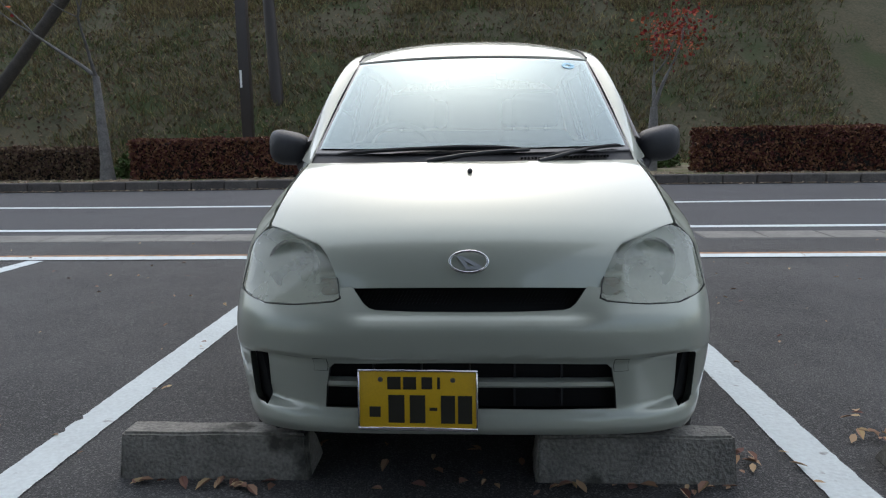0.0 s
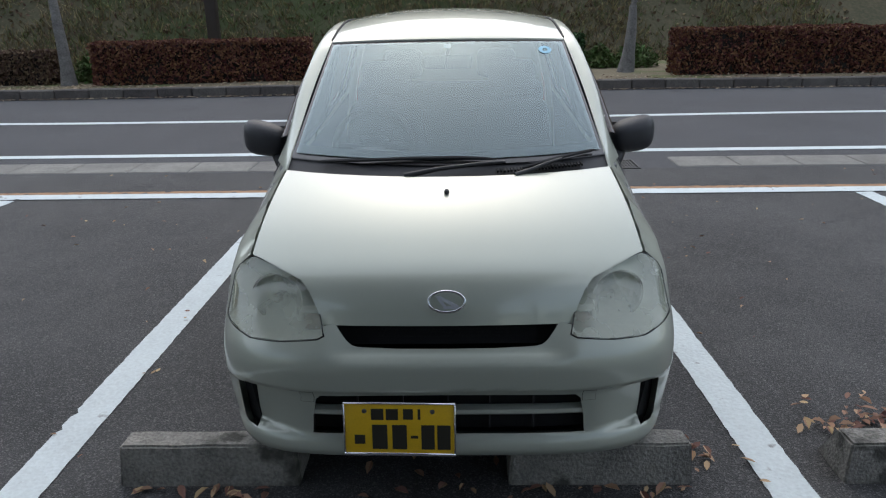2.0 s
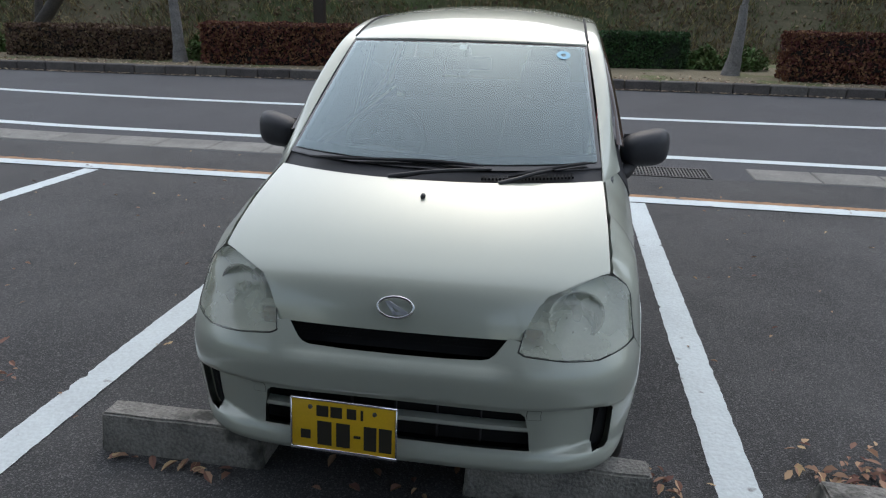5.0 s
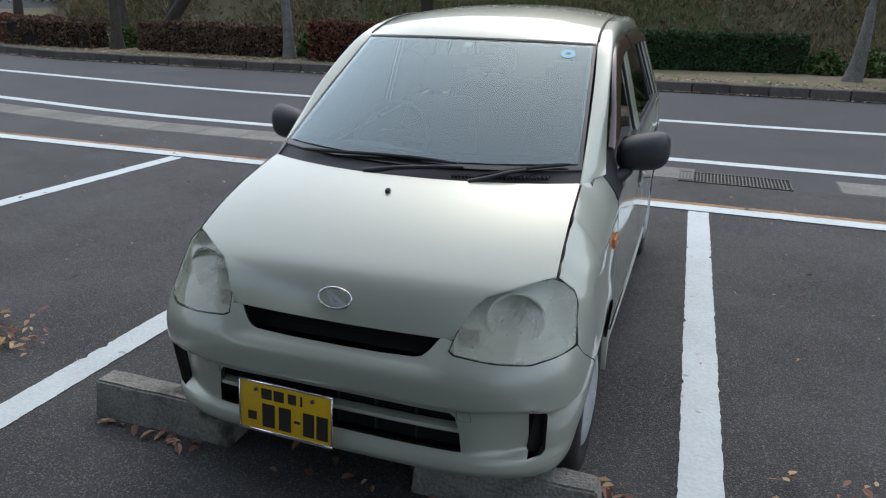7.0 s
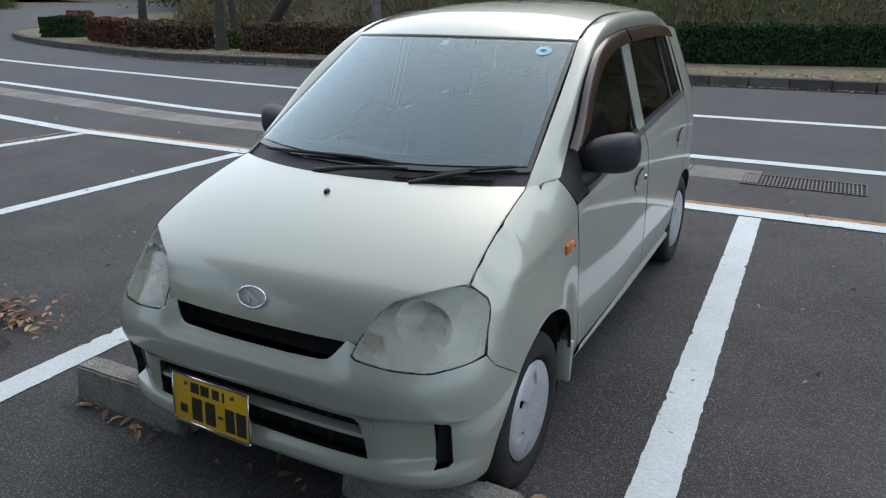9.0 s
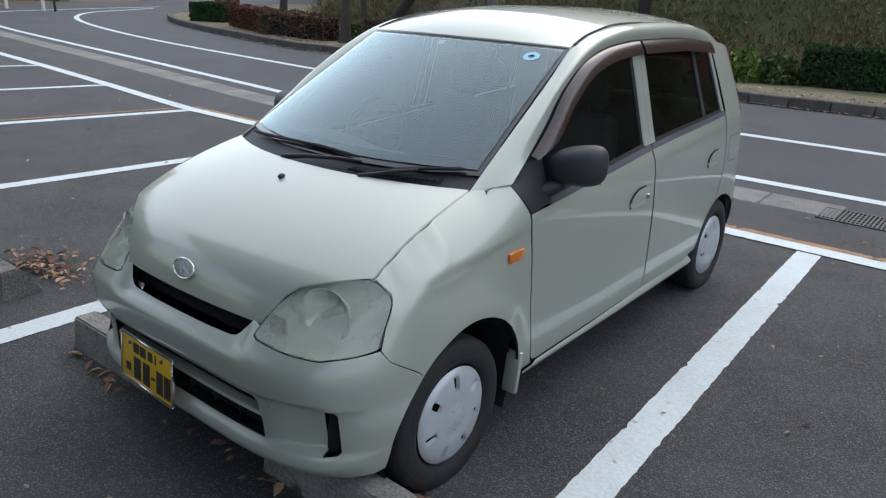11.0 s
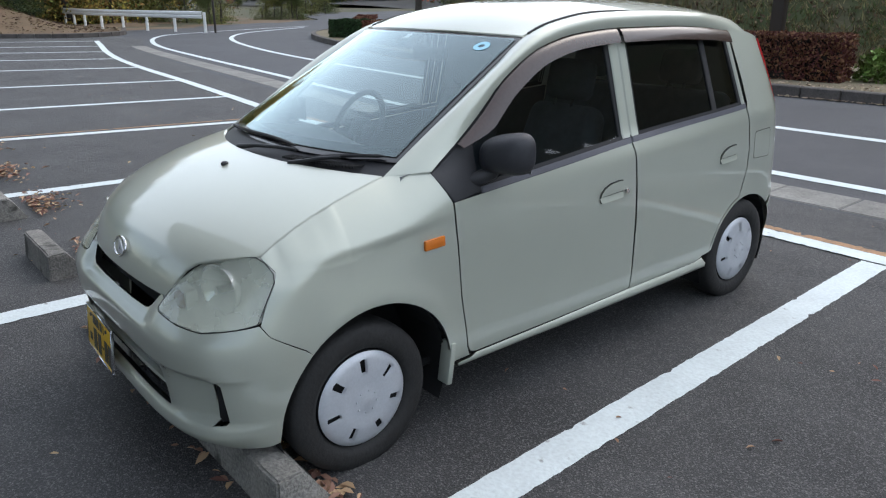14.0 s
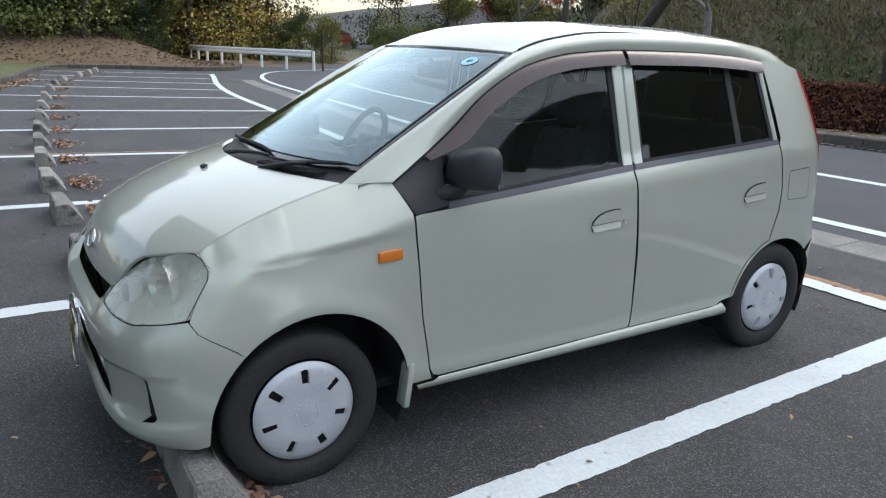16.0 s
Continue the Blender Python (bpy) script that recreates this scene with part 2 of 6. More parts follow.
marks = thing("bay_markings", "white painted parking bay lines, worn and chipped at the edges", "line", kind="structure")
for k, (xa, xb) in enumerate(((-1.54, -1.39), (1.245, 1.05), (3.72, 3.42), (6.3, 5.85), (8.9, 8.3))):
    stripe("bay_line", [(xa, -4.8), (xb, 4.09)], 0.155, 0.004, PAINT_LINE, k + 4, parent=marks)
for k, (xa, ya, xb, yb) in enumerate([(-3.78, 4.09, -4.65, -4.8), (-6.2, 4.2, -8.2, -4.8), (-8.8, 4.5, -11.0, -4.8), (-11.65, 4.8, -14.6, -4.8),
                                      (-14.9, 5.1, -19.1, -4.8), (-17.7, 5.5, -23.2, -4.8), (-20.5, 6.05, -25.4, -2.8), (-23.2, 6.7, -27.3, -1), (-26.2, 7.4, -29.6, 1)]):
    stripe("bay_line", [(xa, ya), (xb, yb)], 0.15, 0.004, PAINT_LINE, 20 + k, parent=marks)
stripe("end_line", [(16, 4.16), (-6.35, 4.19)], 0.16, 0.008, PAINT_LINE, 40, parent=marks)
stripe("end_line", [(x, EDGE(x)) for x in np.linspace(-6.35, -26.3, 26)], 0.17, 0.008, PAINT_LINE, 41, parent=marks)
stripe("old_line", [(16, 4.29), (-6.4, 4.32)], 0.085, 0.005, RUST_LINE, 42, chip=0.014, parent=marks, label="faded orange line beside the white one")
stripe("old_line", [(-6.42, 4.2), (-8.3, -4.8)], 0.06, 0.0045, RUST_LINE, 43, chip=0.014, parent=marks)
road_marks = thing("road_markings", "white painted edge and lane lines on the road", "line", kind="structure")
E1 = spline([-33, -30.2, -28.6, -25.1, -21.4, -16.5, -11.1, -8.7, -5, 3], [20, 13.4, 10.8, 9.0, 8.0, 7.3, 6.65, 6.33, 5.95, 5.96])
E2 = spline([-31.5, -28, -24.4, -20.5, -15.9, -11.7, -5, 0, 4.7], [18.8, 13.9, 11.7, 10.4, 9.4, 8.85, 8.3, 8.34, 8.5])
stripe("edge_line", [(20, 5.96)] + [(x, E1(x)) for x in np.linspace(3, -33, 70)], 0.16, 0.004, PAINT_LINE, 50, step=0.15, parent=road_marks)
stripe("lane_line", [(20, 8.5)] + [(x, E2(x)) for x in np.linspace(4.7, -31.5, 60)], 0.17, 0.004, PAINT_LINE, 51, step=0.15, parent=road_marks)

# gutter slabs beside the road
gutter = thing("gutter", "weathered concrete gutter slabs along the road", "gutter", kind="structure")


def slab(lx, ly, h, bevel=0.008):
    bm = bmesh.new()
    box(bm, (0, 0, -h), (lx - 0.012, ly, 0.006), bevel, 1)
    me = bpy.data.meshes.new("gutter_slab")
    bm.to_mesh(me)
    bm.free()
    return me


slab_mesh = slab(0.6, 0.45, 0.03)
slab_mesh.materials.append(GUTTER)
x = 16.0
while x > -22:
    x -= 0.6
    if 0.6 < x < 1.75:
        continue
    y0 = E1(x) - 0.82 if x < 3 else 5.13
    s = new("gutter_slab", slab_mesh)
    s.parent = gutter
    s.matrix_basis = pose(x, y0, 0, 0, 0, math.degrees(math.atan2((E1(x + 0.6) - E1(x)) if x < 2 else 0, 0.6)))
grate = thing("drain_grate", "steel drain grating set in the concrete gutter", "grate")
grate.location = (0.86, 5.06, 0)
bm = bmesh.new()
box(bm, (0, 0, -0.03), (0.95, 0.015, 0.01)), box(bm, (0, 0.37, -0.03), (0.95, 0.385, 0.01))
box(bm, (0, 0, -0.03), (0.012, 0.385, 0.01)), box(bm, (0.938, 0, -0.03), (0.95, 0.385, 0.01))
GRATE = material("grate_steel", (0.13, 0.13, 0.13), 0.6, metal=0.6, noise_scale=12, vary=0.5)
part("frame", bm, GRATE, grate)
bm = bmesh.new()
box(bm, (0, 0, -0.025), (0.012, 0.36, 0.009))
bar_mesh = bpy.data.meshes.new("bar")
bm.to_mesh(bar_mesh), bm.free()
bar_mesh.materials.append(GRATE)
for i in range(30):
    b = new("bar", bar_mesh)
    b.parent, b.location = grate, (0.03 + i * 0.03, 0.012, 0)
for j in range(1, 5):
    bm = bmesh.new()
    box(bm, (0.01, j * 0.077 - 0.004, -0.02), (0.94, j * 0.077 + 0.004, 0.006))
    part("cross_bar", bm, GRATE, grate)
part_bm = bmesh.new()
box(part_bm, (0.01, 0.01, -0.049), (0.94, 0.375, -0.03))
part("drain_bottom", part_bm, material("drain_dark", (0.015, 0.015, 0.015), 0.9), grate)

# far kerb, verge and bank
verge_in = [(x, LIP(x) + 0.17) for x in (40, 20, 8, 3, -2, -5, -8, -12, -15, -18, -20, -22, -24, -25, -26, -27, -29, -31, -34)]
tagged(flat("verge", verge_in + [(-34, 60), (60, 60), (60, 11.6)], 0.145, SOIL, thick=0.2), "strip of bare sandy soil behind the kerb", "verge", kind="structure")
kerb = thing("kerb", "row of dark weathered kerb stones along the road", "kerb", kind="structure")
bm = bmesh.new()
box(bm, (0, 0, -0.05), (0.585, 0.18, 0.165), 0.015, 1)
kerb_mesh = bpy.data.meshes.new("kerb_stone")
bm.to_mesh(kerb_mesh), bm.free()
kerb_mesh.materials.append(KERB)
x = 14.0
while x > -33:
    slope = math.atan2(LIP(x) - LIP(x - 0.3), 0.3)
    x -= 0.6 * math.cos(slope)
    k = new("kerb_stone", kerb_mesh)
    k.parent = kerb
    k.matrix_basis = pose(x, LIP(x), 0, 0, 0, math.degrees(slope)) @ Matrix.Diagonal((1, 1, 1 + random.uniform(-0.04, 0.03), 1))


FOOT = spline([-60, -34, -27, -24, -20, -15, -10, -5, 2, 8, 60], [70, 46, 31, 23, 18, 16.2, 15.3, 15.8, 16.2, 16.2, 16.2])  # foot of the bank


def bank_height(x, y):
    d = y - FOOT(x)
    if d < 0:
        return 0.1 + 0.03 * d
    rise = min(d, 26) * 0.8 * (1 - math.exp(-(d + 0.2) / 0.8))
    return 0.1 + rise + 0.22 * noise.noise((x * 0.25, y * 0.25, 0)) * min(1, d) + 0.06 * noise.noise((x * 1.3, y * 1.3, 5)) * min(1, d * 2)


bx = np.concatenate([np.linspace(-46, -20, 40), np.linspace(-19.6, 12, 90), np.linspace(13, 60, 24)])
bv = np.concatenate([np.linspace(-0.4, 9, 46), np.linspace(9.6, 34, 26)])
vs = [(x, FOOT(x) + v, bank_height(x, FOOT(x) + v)) for v in bv for x in bx]
w = len(bx)
fs = [(j * w + i, j * w + i + 1, (j + 1) * w + i + 1, (j + 1) * w + i) for j in range(len(bv) - 1) for i in range(w - 1)]
raw("bank", vs, fs, TURF, label="steep bank of dry mown grass and weeds", smooth=60, category="bank", kind="structure")

# ---- wheel stops ----
STOPS = spline([-33.5, -28, -24.2, -22.3, -18, -15.4, -13, -11, -9.1, -7.55, -6.2, -4.7, -1], [4.6, 3.45, 2.42, 1.85, 1.2, 0.92, 0.7, 0.54, 0.4, 0.31, 0.25, 0.21, 0.21])


def stop_mesh(seed):
    rnd = random.Random(seed)
    bm = bmesh.new()
    made = box(bm, (0, 0, -0.01), (0.62, 0.215, 0.15), 0.0)
    for v in made:
        if v.co.z > 0.1:
            v.co.y = 0.015 if v.co.y < 0.1 else 0.11
            v.co.x += 0.012 if v.co.x < 0.3 else -0.012
    bmesh.ops.subdivide_edges(bm, edges=list(bm.edges), cuts=5, use_grid_fill=True)
    bmesh.ops.bevel(bm, geom=[e for e in bm.edges if len(e.link_faces) == 2 and e.calc_face_angle(0) > 0.6], offset=0.008, segments=2, affect="EDGES")
    for v in bm.verts:
        n3 = Vector((v.co.x * 9 + seed, v.co.y * 9, v.co.z * 9))
        v.co += Vector((noise.noise(n3), noise.noise(n3 + Vector((9, 0, 0))), noise.noise(n3 + Vector((0, 9, 0))))) * 0.006
        if rnd.random() < 0.02:
            v.co.z -= 0.006 if v.co.z > 0.12 else 0
    me = bpy.data.meshes.new("wheel_stop")
    bm.to_mesh(me), bm.free()
    smooth_faces(me, 35)
    me.materials.append(CONCRETE)
    return me


stop_meshes = [stop_mesh(s) for s in range(4)]


def wheel_stop(x, y, turn, i):
    ob = new("wheel_stop", stop_meshes[i % 4])
    ob.matrix_basis = pose(x, y, 0, 0, 0, turn)
    tagged(ob, "weathered grey concrete wheel stop on the asphalt", "wheel stop", "wheel stops of the car park")


STOP_ENDS = (-1.85, -3.35, -4.71, -6.22, -7.6, -9.2, -11.05, -13.05, -15.4, -18.0, -20.2, -22.3, -24.6, -26.4, -28.2)  # ends towards the car
for i, x in enumerate((1.33, 2.66, 3.91, -1.13, 0.2)):
    wheel_stop(x, 0.225, 0, i)
for i, x in enumerate(STOP_ENDS):
    slope = math.atan2(STOPS(x) - STOPS(x - 0.6), 0.6)
    wheel_stop(x - 0.62 * math.cos(slope), STOPS(x) - 0.62 * math.sin(slope), math.degrees(slope), i + 10)

# ---- the car ----
def car_paint():
    m = material("car_paint", (0.44, 0.465, 0.4), 0.42, metal=0.35, noise_scale=1.5, fine=900, color2=(0.41, 0.432, 0.372), coat=1.0)
    return m


PAINT = car_paint()
TRIM = material("black_trim", (0.022, 0.022, 0.026), 0.55, noise_scale=30, vary=0.25)
MIRROR_SHELL = material("mirror_plastic", (0.03, 0.031, 0.038), 0.5, noise_scale=40, vary=0.3, bump=0.15)
SEAL = material("rubber_seal", (0.012, 0.012, 0.014), 0.7)
# near-black for recesses and the underside, with their shade put into the colour
GAP = material("cavity_shade", (0.006, 0.006, 0.007), 0.9)
RUBBER = material("tyre_rubber", (0.018, 0.017, 0.017), 0.75, noise_scale=8, fine=60, color2=(0.01, 0.01, 0.01), bump=0.3)
COVER = material("wheel_cover_silver", (0.52, 0.54, 0.58), 0.4, metal=0.35, noise_scale=9, vary=0.12)
CHROME = material("chrome", (0.8, 0.8, 0.82), 0.12, metal=1.0, noise_scale=20, vary=0.15)
ORANGE = material("orange_lens", (0.75, 0.2, 0.02), 0.2, coat=0.6, noise_scale=50, vary=0.3)
RED_LENS = material("red_lens", (0.45, 0.01, 0.015), 0.15, coat=0.6, noise_scale=40, vary=0.3)
CLOTH = material("seat_cloth", (0.1, 0.105, 0.12), 0.95, noise_scale=20, fine=400, vary=0.4, bump=0.3)
DASH = material("dash_plastic", (0.16, 0.17, 0.175), 0.7, noise_scale=12, fine=300, vary=0.25, bump=0.2)
CABIN = material("cabin_trim", (0.08, 0.082, 0.09), 0.8, noise_scale=8, vary=0.3)
YELLOW = material("plate_yellow", (0.72, 0.44, 0.012), 0.45, noise_scale=14, vary=0.12)
INK = material("plate_ink", (0.02, 0.018, 0.012), 0.5)
DEFLECTOR = material("smoked_deflector", (0.045, 0.024, 0.02), 0.2, coat=0.15, noise_scale=6, vary=0.2)


def glass(name, tint, rough=0.0, ior=1.45, sheen=(1, 1, 1), faces=2):
    """Thin clear pane: a tinted see-through sheet under a real Fresnel gloss."""
    m = bpy.data.materials.new(name)
    m.use_nodes = True
    n, l = m.node_tree.nodes, m.node_tree.links
    n.remove(n["Principled BSDF"])
    t, g, f, x = n.new("ShaderNodeBsdfTransparent"), n.new("ShaderNodeBsdfGlossy"), n.new("ShaderNodeFresnel"), n.new("ShaderNodeMixShader")
    t.inputs["Color"].default_value = (*tint, 1)
    g.inputs["Roughness"].default_value = rough
    g.inputs["Color"].default_value = (*sheen, 1)
    f.inputs["IOR"].default_value = ior
    # a pane with two faces reflects 2R / (1 + R)
    times, plus, both = n.new("ShaderNodeMath"), n.new("ShaderNodeMath"), n.new("ShaderNodeMath")
    times.operation, plus.operation, both.operation = "MULTIPLY", "MULTIPLY_ADD", "DIVIDE"
    times.inputs[1].default_value, plus.inputs[1].default_value, plus.inputs[2].default_value = faces, faces - 1, 1.0
    l.new(f.outputs[0], times.inputs[0]), l.new(f.outputs[0], plus.inputs[0])
    l.new(times.outputs[0], both.inputs[0]), l.new(plus.outputs[0], both.inputs[1])
    l.new(both.outputs[0], x.inputs[0]), l.new(t.outputs[0], x.inputs[1]), l.new(g.outputs[0], x.inputs[2])
    l.new(x.outputs[0], n["Material Output"].inputs["Surface"])
    return m


SCREEN = glass("windscreen_glass", (0.82, 0.92, 0.92), 0.0, 1.65, (0.8, 0.96, 1.0))
SIDE_GLASS = glass("side_glass", (0.66, 0.72, 0.72), 0.0, 1.38, faces=1)
TINTED = glass("tinted_glass", (0.34, 0.38, 0.38), 0.0, 1.42, faces=1)
LENS = glass("clouded_lens", (0.9, 0.92, 0.86), 0.05)
ln, ll = LENS.node_tree.nodes, LENS.node_tree.links
haze, cloud, over = ln.new("ShaderNodeBsdfDiffuse"), ln.new("ShaderNodeTexNoise"), ln.new("ShaderNodeMixShader")
haze.inputs["Color"].default_value = (0.7, 0.74, 0.64, 1)
cloud.inputs["Scale"].default_value, cloud.inputs["Detail"].default_value = 9, 4
spread = ln.new("ShaderNodeMapRange")
spread.inputs["To Min"].default_value, spread.inputs["To Max"].default_value = 0.2, 0.4
ll.new(ln.new("ShaderNodeNewGeometry").outputs["Position"], cloud.inputs["Vector"])
ll.new(cloud.outputs["Fac"], spread.inputs["Value"]), ll.new(spread.outputs["Result"], over.inputs[0])
ll.new(ln["Mix Shader"].outputs[0], over.inputs[1]), ll.new(haze.outputs[0], over.inputs[2])
ll.new(over.outputs[0], ln["Material Output"].inputs["Surface"])

Y1, Y2 = 0.6, 3.0
FACE = spline([0.17, 0.2, 0.225, 0.25, 0.275, 0.29, 0.305, 0.43, 0.447, 0.462, 0.52, 0.56, 0.6, 0.66, 0.72, 0.76, 0.8, 0.9, 1.0],
              [0.14, 0.095, 0.07, 0.058, 0.062, 0.071, 0.076, 0.067, 0.062, 0.052, 0.05, 0.056, 0.076, 0.118, 0.165, 0.205, 0.222, 0.25, 0.3])
TAIL = spline([0.17, 0.25, 0.5, 0.6, 1.0, 1.32, 1.45], [3.4, 3.445, 3.45, 3.425, 3.39, 3.29, 3.2])
WIDE = spline([0.5, 1.0, 1.9, 2.7, 3.1, 3.4], [0.732, 0.727, 0.735, 0.737, 0.73, 0.715])
CREASE = spline([0.6, 0.8, 1.0, 1.25, 2.0, 3.0, 3.4], [0.745, 0.79, 0.828, 0.842, 0.868, 0.922, 0.94])
SHOULDER = spline([0.6, 0.8, 0.9, 0.97, 1.05, 1.25, 2.0, 3.0], [2.1, 1.95, 1.65, 1.42, 1.2, 0.95, 1.4, 0.73])
LEAN_IN = spline([1.0, 2.0, 2.95, 3.4], [0.265, 0.265, 0.345, 0.36])


def half_width(y, z):
    """The skin's half width: flat flanks, a crease below the windows, a rounded shoulder and windows that lean in."""
    w, y = WIDE(max(y, 0.5)), max(y, 0.6)
    w += 0.02 * math.exp(-((z - 0.48) / 0.17) ** 2) * (1 - ease(0.75, 1.05, y))
    if z > 0.65:
        c = CREASE(y)
        h = min(z, 0.98)
        w -= 0.2 * (min(h, c) - 0.65) ** 2
        if h > c:
            w -= SHOULDER(y) * (h - c) ** 1.6
        if z > 0.98:
            w -= LEAN_IN(y) * (z - 0.98) + 0.1 * max(0, z - 1.2) ** 2
    if z < 0.4:
        w -= 0.55 * (0.4 - z) ** 2
    return w


def ease(a, b, x):
    t = min(max((x - a) / (b - a), 0), 1)
    return t * t * (3 - 2 * t)


def skin(s, z):
    """The outer skin of the right half: s from 0 (nose) to 1 round the front corner, then 1 + metres along the side,
    and from TURN_IN on round the tail corner."""
    if s < 0:
        return skin(-s, z) * np.array((-1, 1, 1))
    if s < 1:
        w, d, a = half_width(Y1, z), Y1 - FACE(z), s * math.pi / 2
        i, j = math.sin(a) / w, math.cos(a) / d
        n = 4.6 - 2.4 * ease(0.5, 0.8, z)
        lo, hi = 0.0, 3.0
        for _ in range(26):
            r = (lo + hi) / 2
            if (r * i) ** n + (r * j) ** 4 > 1:
                hi = r
            else:
                lo = r
        x = r * math.sin(a)
        scoop = 0.024 * ease(0.39, 0.28, x) * ease(0.545, 0.585, z)
        # the panel beside each side slot runs inwards towards the slot
        scoop += 0.036 * ease(0.43, 0.6, x) * ease(0.634, 0.61, x) * ease(0.285, 0.305, z) * ease(0.462, 0.445, z)
        return np.array((x, Y1 - r * math.cos(a) + scoop, z))
    y = Y1 + s - 1
    if y <= Y2:
        return np.array((half_width(y, z), y, z))
    a = min((y - Y2) / 0.6, 1) * math.pi / 2
    w, d = half_width(Y2, z), TAIL(z) - Y2
    i, j = math.cos(a) / w, math.sin(a) / d
    lo, hi = 0.0, 3.0
    for _ in range(26):
        r = (lo + hi) / 2
        if (r * i) ** 6 + (r * j) ** 6 > 1:
            hi = r
        else:
            lo = r
    return np.array((r * math.cos(a), Y2 + r * math.sin(a), z))


def find_s(value, z, axis):
    """The s at which the skin has that x (on the nose) or that y."""
    lo, hi = (0.0, 1.0) if axis == 0 or value < Y1 else (1.0, 1 + Y2 + 0.6 - Y1)
    for _ in range(24):
        s = (lo + hi) / 2
        if skin(s, z)[axis] > value:
            hi = s
        else:
            lo = s
    return s


def Fx(x, z):
    return (find_s(x, z, 0), z)


def Sy(y, z):
    return (find_s(y, z, 1), z) if y < Y1 or y > Y2 else (1 + y - Y1, z)


def curved(points, n=6):
    """A finer, rounded open chain through plane points."""
    f = line3([(a, b, 0) for a, b in points])
    k = n * (len(points) - 1)
    return [tuple(f(i / k)[:2]) for i in range(k + 1)]


def patch(name, outline, surface, mat, parent, holes=(), step=0.035, lip=0.012, inset=0.0, label="", mirror=False, both=False):
    """A panel: an outline in the plane of a surface's two parameters, laid on that surface, with edges turned in."""
    loops = [outline, *holes]
    flat_pts = [Vector((a, b, 0)) for lp in loops for a, b in lp]
    from mathutils.geometry import tessellate_polygon
    tris = tessellate_polygon([[Vector((a, b, 0)) for a, b in lp] for lp in loops])
    bm = bmesh.new()
    vs = [bm.verts.new(p) for p in flat_pts]
    for t in tris:
        if len(set(t)) == 3:
            try:
                bm.faces.new([vs[i] for i in t])
            except ValueError:
                pass
    for axis in (0, 1):
        c = [v.co[axis] for v in bm.verts]
        n = int((max(c) - min(c)) / step) + 1
        for k in range(1, n):
            co, no = [0, 0, 0], [0, 0, 0]
            co[axis], no[axis] = min(c) + (max(c) - min(c)) * k / n, 1
            bmesh.ops.bisect_plane(bm, geom=bm.verts[:] + bm.edges[:] + bm.faces[:], plane_co=co, plane_no=no, dist=1e-6)
    bm.verts.index_update()
    e = 1e-3
    pos, nor = [], []
    for v in bm.verts:
        a, b = v.co.x, v.co.y
        p = surface(a, b)
        du, dv = surface(a + e, b) - surface(a - e, b), surface(a, b + e) - surface(a, b - e)
        n = np.cross(du, dv)
        n /= max(np.linalg.norm(n), 1e-12)
        pos.append(p - n * inset), nor.append(n)
    faces = [[v.index for v in f.verts] for f in bm.faces]
    edges = [(ed.verts[0].index, ed.verts[1].index, ed.link_faces[0].calc_center_median()) for ed in bm.edges if len(ed.link_faces) == 1]
    bm.free()
    f0 = faces[0]
    geo = np.cross(pos[f0[1]] - pos[f0[0]], pos[f0[2]] - pos[f0[0]])
    if np.dot(geo, nor[f0[0]]) < 0:
        faces = [f[::-1] for f in faces]
    if lip:
        seen = {}

        def low(i):
            if i not in seen:
                top = len(pos)
                pos.append(pos[i].copy()), nor.append(nor[i])
                pos.append(pos[i] - nor[i] * lip), nor.append(nor[i])
                seen[i] = (top, top + 1)
            return seen[i]
        for a, b, c in edges:
            (ta, la), (tb, lb) = low(a), low(b)
            faces.append([ta, la, lb, tb])
    out = []
    for flip in ((False, True) if both else (mirror,)):
        k = -1 if flip else 1
        me = bpy.data.meshes.new(name)
        me.from_pydata([(float(p[0] * k), float(p[1]), float(p[2])) for p in pos], [], [f[::-1] for f in faces] if flip else faces)
        me.update()
        smooth_faces(me)
        me.normals_split_custom_set_from_vertices([(float(n[0] * k), float(n[1]), float(n[2])) for n in nor])
        out.append(link(name, me, mat, parent, label))
    return out


car = thing("car", "pale silver-green compact hatchback car parked against wheel stops", "car")

# the bonnet's surface: one profile swept sideways, falling back and down towards the wings
HOOD_MID = line3([(0, 0.102, 0.652), (0, 0.112, 0.69), (0, 0.128, 0.73), (0, 0.152, 0.768), (0, 0.19, 0.803), (0, 0.25, 0.84), (0, 0.33, 0.88), (0, 0.42, 0.916), (0, 0.522, 0.949), (0, 0.635, 0.979), (0, 0.74, 1.003)])


def fall(x):
    return (abs(x) / 0.62) ** 2.2


def hood(x, m):
    c = HOOD_MID(m)
    return np.array((x, c[1] + 0.1 * fall(x), c[2] - 0.028 * fall(x)))


def on_hood(x, y):
    """The bonnet's parameters above a point of the plan."""
    want, lo, hi = y - 0.1 * fall(x), 0.0, 1.0
    for _ in range(30):
        m = (lo + hi) / 2
        if HOOD_MID(m)[1] > want:
            hi = m
        else:
            lo = m
    return (x, m)


SIDE_EDGE, pull_y, pull_x, top_z = [], [], [], []  # where the bonnet meets the wing: x, y, z
for y in (0.335, 0.39, 0.45, 0.52, 0.6, 0.7, 0.805):
    x = 0.626 - 0.022 * (y - 0.335) / 0.47
    z = hood(*on_hood(x, y))[2]
    SIDE_EDGE.append((x, y, z))
    pull_y.append(y), pull_x.append(x + 0.003 - skin(*Sy(y, z))[0]), top_z.append(z)
PULL, WING_TOP = spline(pull_y + [0.95], pull_x + [0.0]), spline(pull_y + [0.95], top_z + [0.975])


